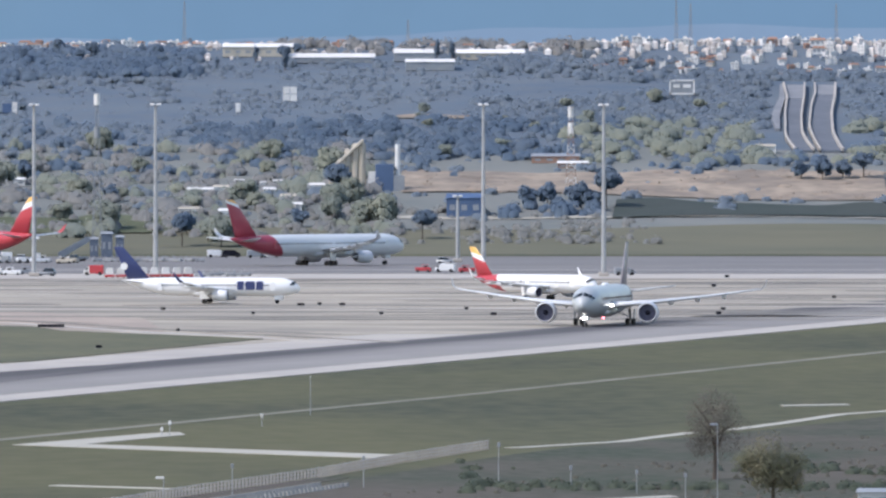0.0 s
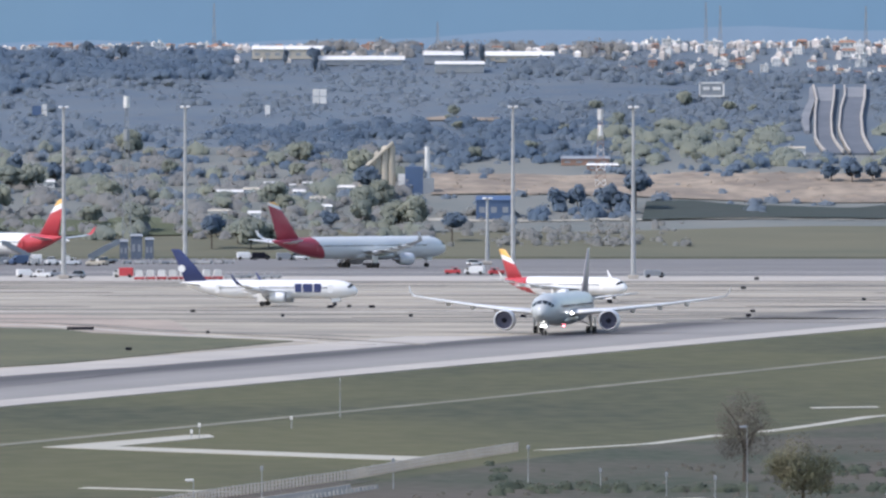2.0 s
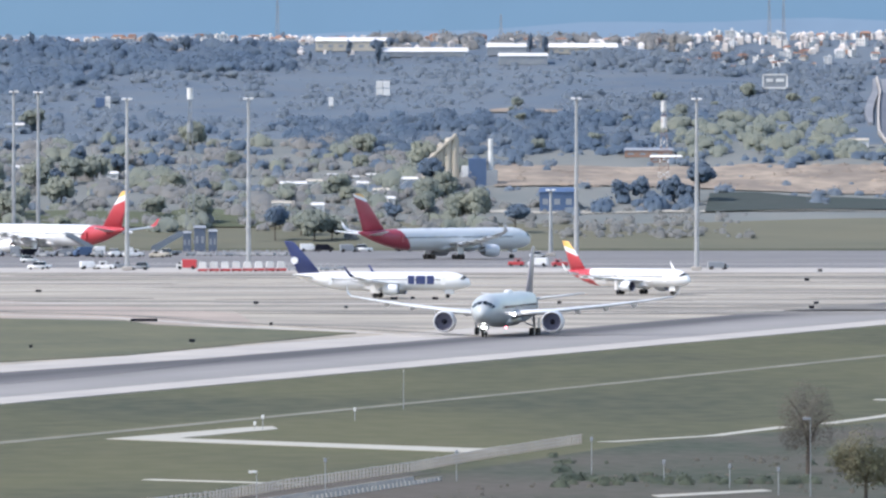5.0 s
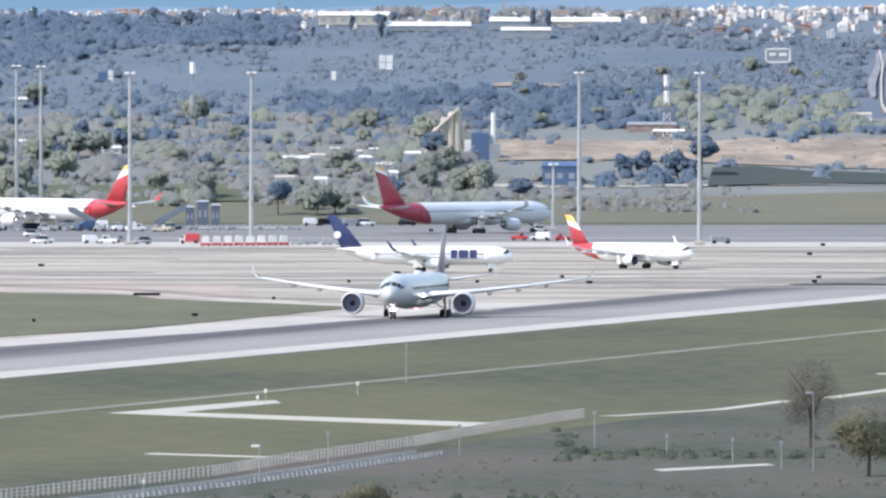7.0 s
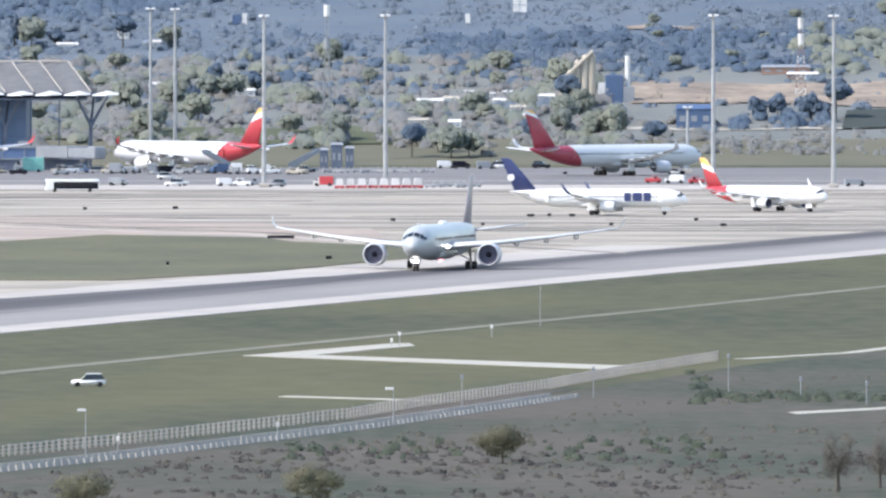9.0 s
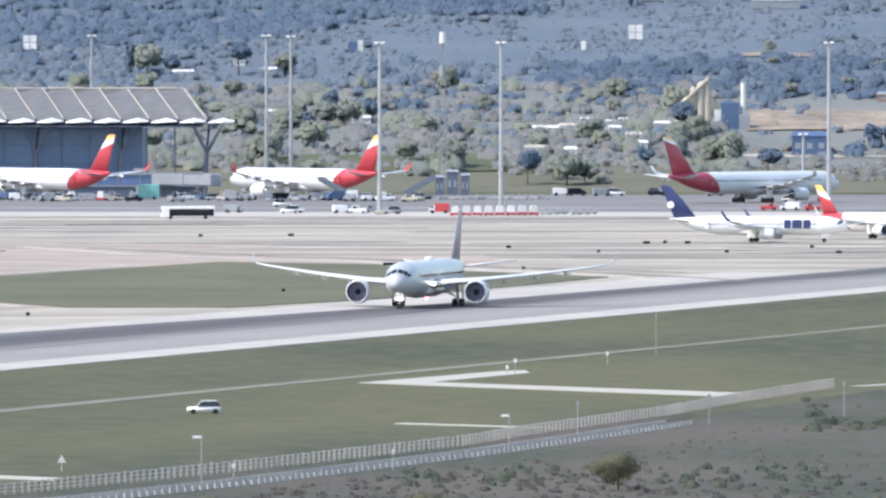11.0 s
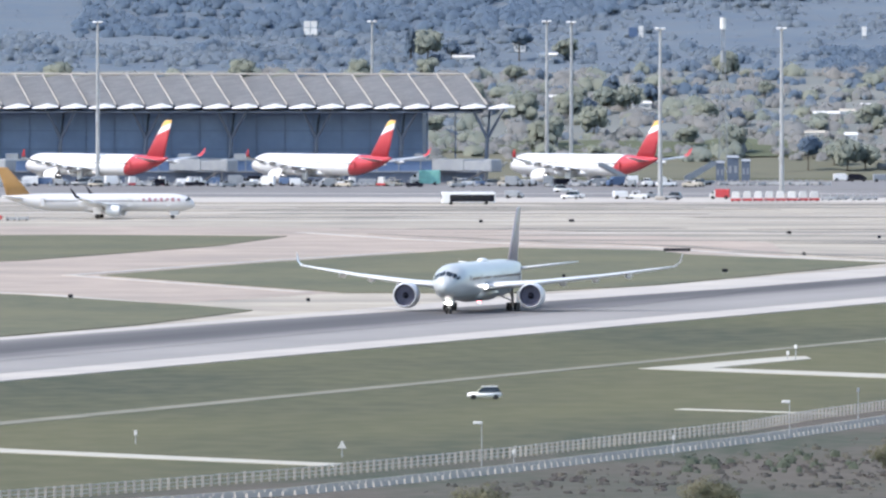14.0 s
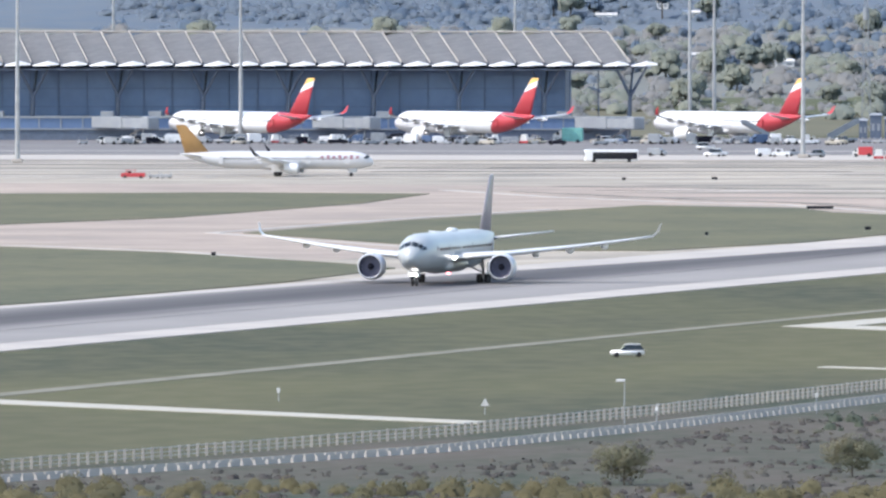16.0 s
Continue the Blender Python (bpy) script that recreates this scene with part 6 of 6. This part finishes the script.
for i in range(26):
    dolly(-300 + 8 * i + rv.uniform(-3, 3), 4206 + rv.uniform(-7, 7), rv.uniform(0, 180), False, "empty grey baggage dolly on the stands", "dollies on the stands")
for i in range(12):
    dolly(-92 + 2.4 * i + rv.uniform(-0.6, 0.6), 4232 + rv.uniform(-6, 6), rv.uniform(-30, 30), False, "empty grey baggage dolly in the equipment park", "dollies in the equipment park")
vehicle("truck", -172.5, 4236, 178, M_TEAL, "white and turquoise catering truck", 8.0, 2.5, 4.0)
stair_truck(-121.0, 4216, 205)
stair_truck(-99.0, 4238, 25)
for x, w, h in ((-92, 3.0, 6.5), (-88.5, 2.2, 5.5), (-95.5, 2.2, 5)):
    shed(x, 4330, w, 4, h, M_FRAME, M_GREY, "narrow grey service cabin at the end of the stands", 0.3)
light = light_mast(3.9, 4220, 17.5)
tagged(light, "short dark steel lamp mast behind the stands", "light mast")


# ---- taxiway signs, markers and posts in the grass ----
def board_sign(x, y, w, h, label="black-backed taxiway sign board on short legs"):
    top = empty("taxiway_sign", pose(x, y, 0.1, 0, 0, 8), label=label, category="sign", group="taxiway signs")
    bm = bmesh.new()
    box(bm, 0, 0, 0.3 + h / 2, w, 0.25, h, 0.03)
    part("board", bm, M_DARK, top)
    for s in (-1, 1):
        part("leg", rod(bmesh.new(), (s * w * 0.4, 0, 0), (s * w * 0.4, 0, 0.4), 0.06, seg=5), M_STEEL, top)


for x, y, w in ((-78.5, 3167, 5.4), (-52.3, 3121, 0.9), (-63.9, 2937, 1.6), (10.6, 3320, 1.8), (-31, 3450, 2.2), (-27, 3458, 1.2), (-22, 3452, 1.8), (-13, 3330, 1.1), (-128, 2660, 0.9), (-170, 2690, 1.1), (-112, 3560, 1.8), (-132, 3550, 1.2), (-40, 3330, 0.9), (-92, 2880, 0.8), (-230, 2830, 1.0), (-60, 3390, 1.4), (5, 3395, 1.2), (60, 3390, 1.5), (88, 3560, 1.2)):
    board_sign(x, y, w if w > 5 else w * 0.7, 0.55)
for x, y in ((-28.5, 4180), (70, 3900), (64, 3740), (30, 3700), (58, 3330)):
    board_sign(x, y, 1.1, 0.6)


def marker_post(x, y, h, head, label):
    top = empty("marker_post", pose(x, y, 0), label=label, category="post")
    part("post", rod(bmesh.new(), (0, 0, 0), (0, 0, h), 0.07, 0.05, 6), M_STEEL, top)
    bm = bmesh.new()
    if head == "triangle":
        loft(bm, [[(-0.5, -0.04, h - 0.2), (0.5, -0.04, h - 0.2), (0.5, 0.04, h - 0.2), (-0.5, 0.04, h - 0.2)], [(-0.04, -0.04, h + 0.65), (0.04, -0.04, h + 0.65), (0.04, 0.04, h + 0.65), (-0.04, 0.04, h + 0.65)]])
    elif head == "plain":
        box(bm, 0, 0, h, 0.14, 0.14, 0.2)
    elif head == "arm":
        box(bm, -0.45, 0, h - 0.1, 1.0, 0.25, 0.3, 0.05)
    else:
        box(bm, 0, 0, h - 0.3, 0.36, 0.3, 0.55, 0.05)
    part("head", bm, M_GREY if "scrub" in label else M_OFFWHITE, top)


for x, y, h, head, lab in ((-39.1, 2263, 2.2, "box", "white equipment post beside the track"), (-40.3, 2266, 1.2, "box", "low white equipment box on a post"), (-26.6, 2322, 1.9, "box", "white marker post in the grass"), (-20.1, 2397, 5.8, "plain", "thin tall pole in the grass"), (-65.3, 1758, 5.0, "arm", "grey lamp pole by the fence"), (-61.5, 1752, 2.2, "box", "camera post by the fence"),
                           (-82.5, 1794, 1.2, "triangle", "white triangular warning sign by the track"), (-109, 1845, 1.6, "box", "white marker post beside the track"), (33.3, 1920, 9.6, "arm", "tall pole in the scrub"), (29.5, 1925, 3.5, "box", "short pole in the scrub"), (7.0, 1995, 5.5, "box", "grey pole in the scrub"), (-45, 1800, 2.4, "box", "camera post by the fence"),
                           (-10, 1990, 4.0, "box", "grey pole in the scrub"), (-26, 1950, 4.0, "box", "grey pole in the scrub"), (16, 1980, 3.0, "box", "grey pole in the scrub"), (24, 1960, 3.0, "box", "grey pole in the scrub"), (-33, 1868, 4.5, "arm", "grey lamp pole by the fence")):
    marker_post(x, y, h, head, lab)
shed(52.0, 1905, 4, 3, 1.8, M_OFFWHITE, M_GREY, "small white cabin in the scrub", 0.2)
slab("scrub_track", [(14, 1925), (28, 1950), (29, 1943), (15, 1916)], 0.10, M_PATH, "pale track through the scrub", "track")
slab("scrub_track", [(52.5, 2464), (63, 2472), (63.4, 2464), (53, 2456)], 0.10, M_PATH, "pale track in the grass", "track")


# ---- what moves ----
def motions():
    # nose wheel's way along the runway, in metres at each time
    run = ((0, 15.0), (0.5, 32.0), (1, 49.6), (1.5, 67.4), (2, 85.1), (2.5, 103.5), (3, 121.8), (3.5, 141.1), (4, 161.0), (4.5, 180.6), (4.7, 188.5), (7, 283.5), (7.5, 306.0), (8, 328.5), (8.5, 352.0), (8.7, 361.5), (10.8, 467.5), (11, 478.2), (11.5, 504.5), (12, 531.0), (12.5, 558.2), (13, 585.5), (13.5, 613.2), (14, 641.7), (14.5, 669.5), (15, 697.5), (15.5, 725.7), (16, 754.4))
    rows = []
    for t, s in run:
        x, y = rw(s, 3.0)
        hx, hy = math.sin(radians(-8.6)), -math.cos(radians(8.6))
        rows.append((t, heading(x - 28.66 * hx, y - 28.66 * hy, hx, hy)))
    walk(jet_moving, rows)
    h = (0.99, -0.14)
    walk(jet_navy, [(t, heading(-52.1 + s, 3497 - s * 0.14, *h)) for t, s in ((0, 0), (2, 6.2), (4.7, 15.9), (7, 26), (8.5, 32.5), (11, 44.5), (12.5, 52), (16, 71))])
    walk(jet_wide, [(t, heading(-33.2 + s * 0.70, 4150 + s * 0.71, 0.70, 0.71)) for t, s in ((0, 0), (1.5, 3.3), (3.5, 8.5), (4.7, 11.8), (7, 19.5), (8.7, 24.5), (11, 34), (13, 44), (16, 58))])
    walk(jet_amber, [(t, heading(-214.1 + s, 3622 - 0.04 * s, 0.999, -0.04)) for t, s in ((0, -66), (13, -12.3), (14, -8.2), (15, -4.1), (16, 0))])


motions()
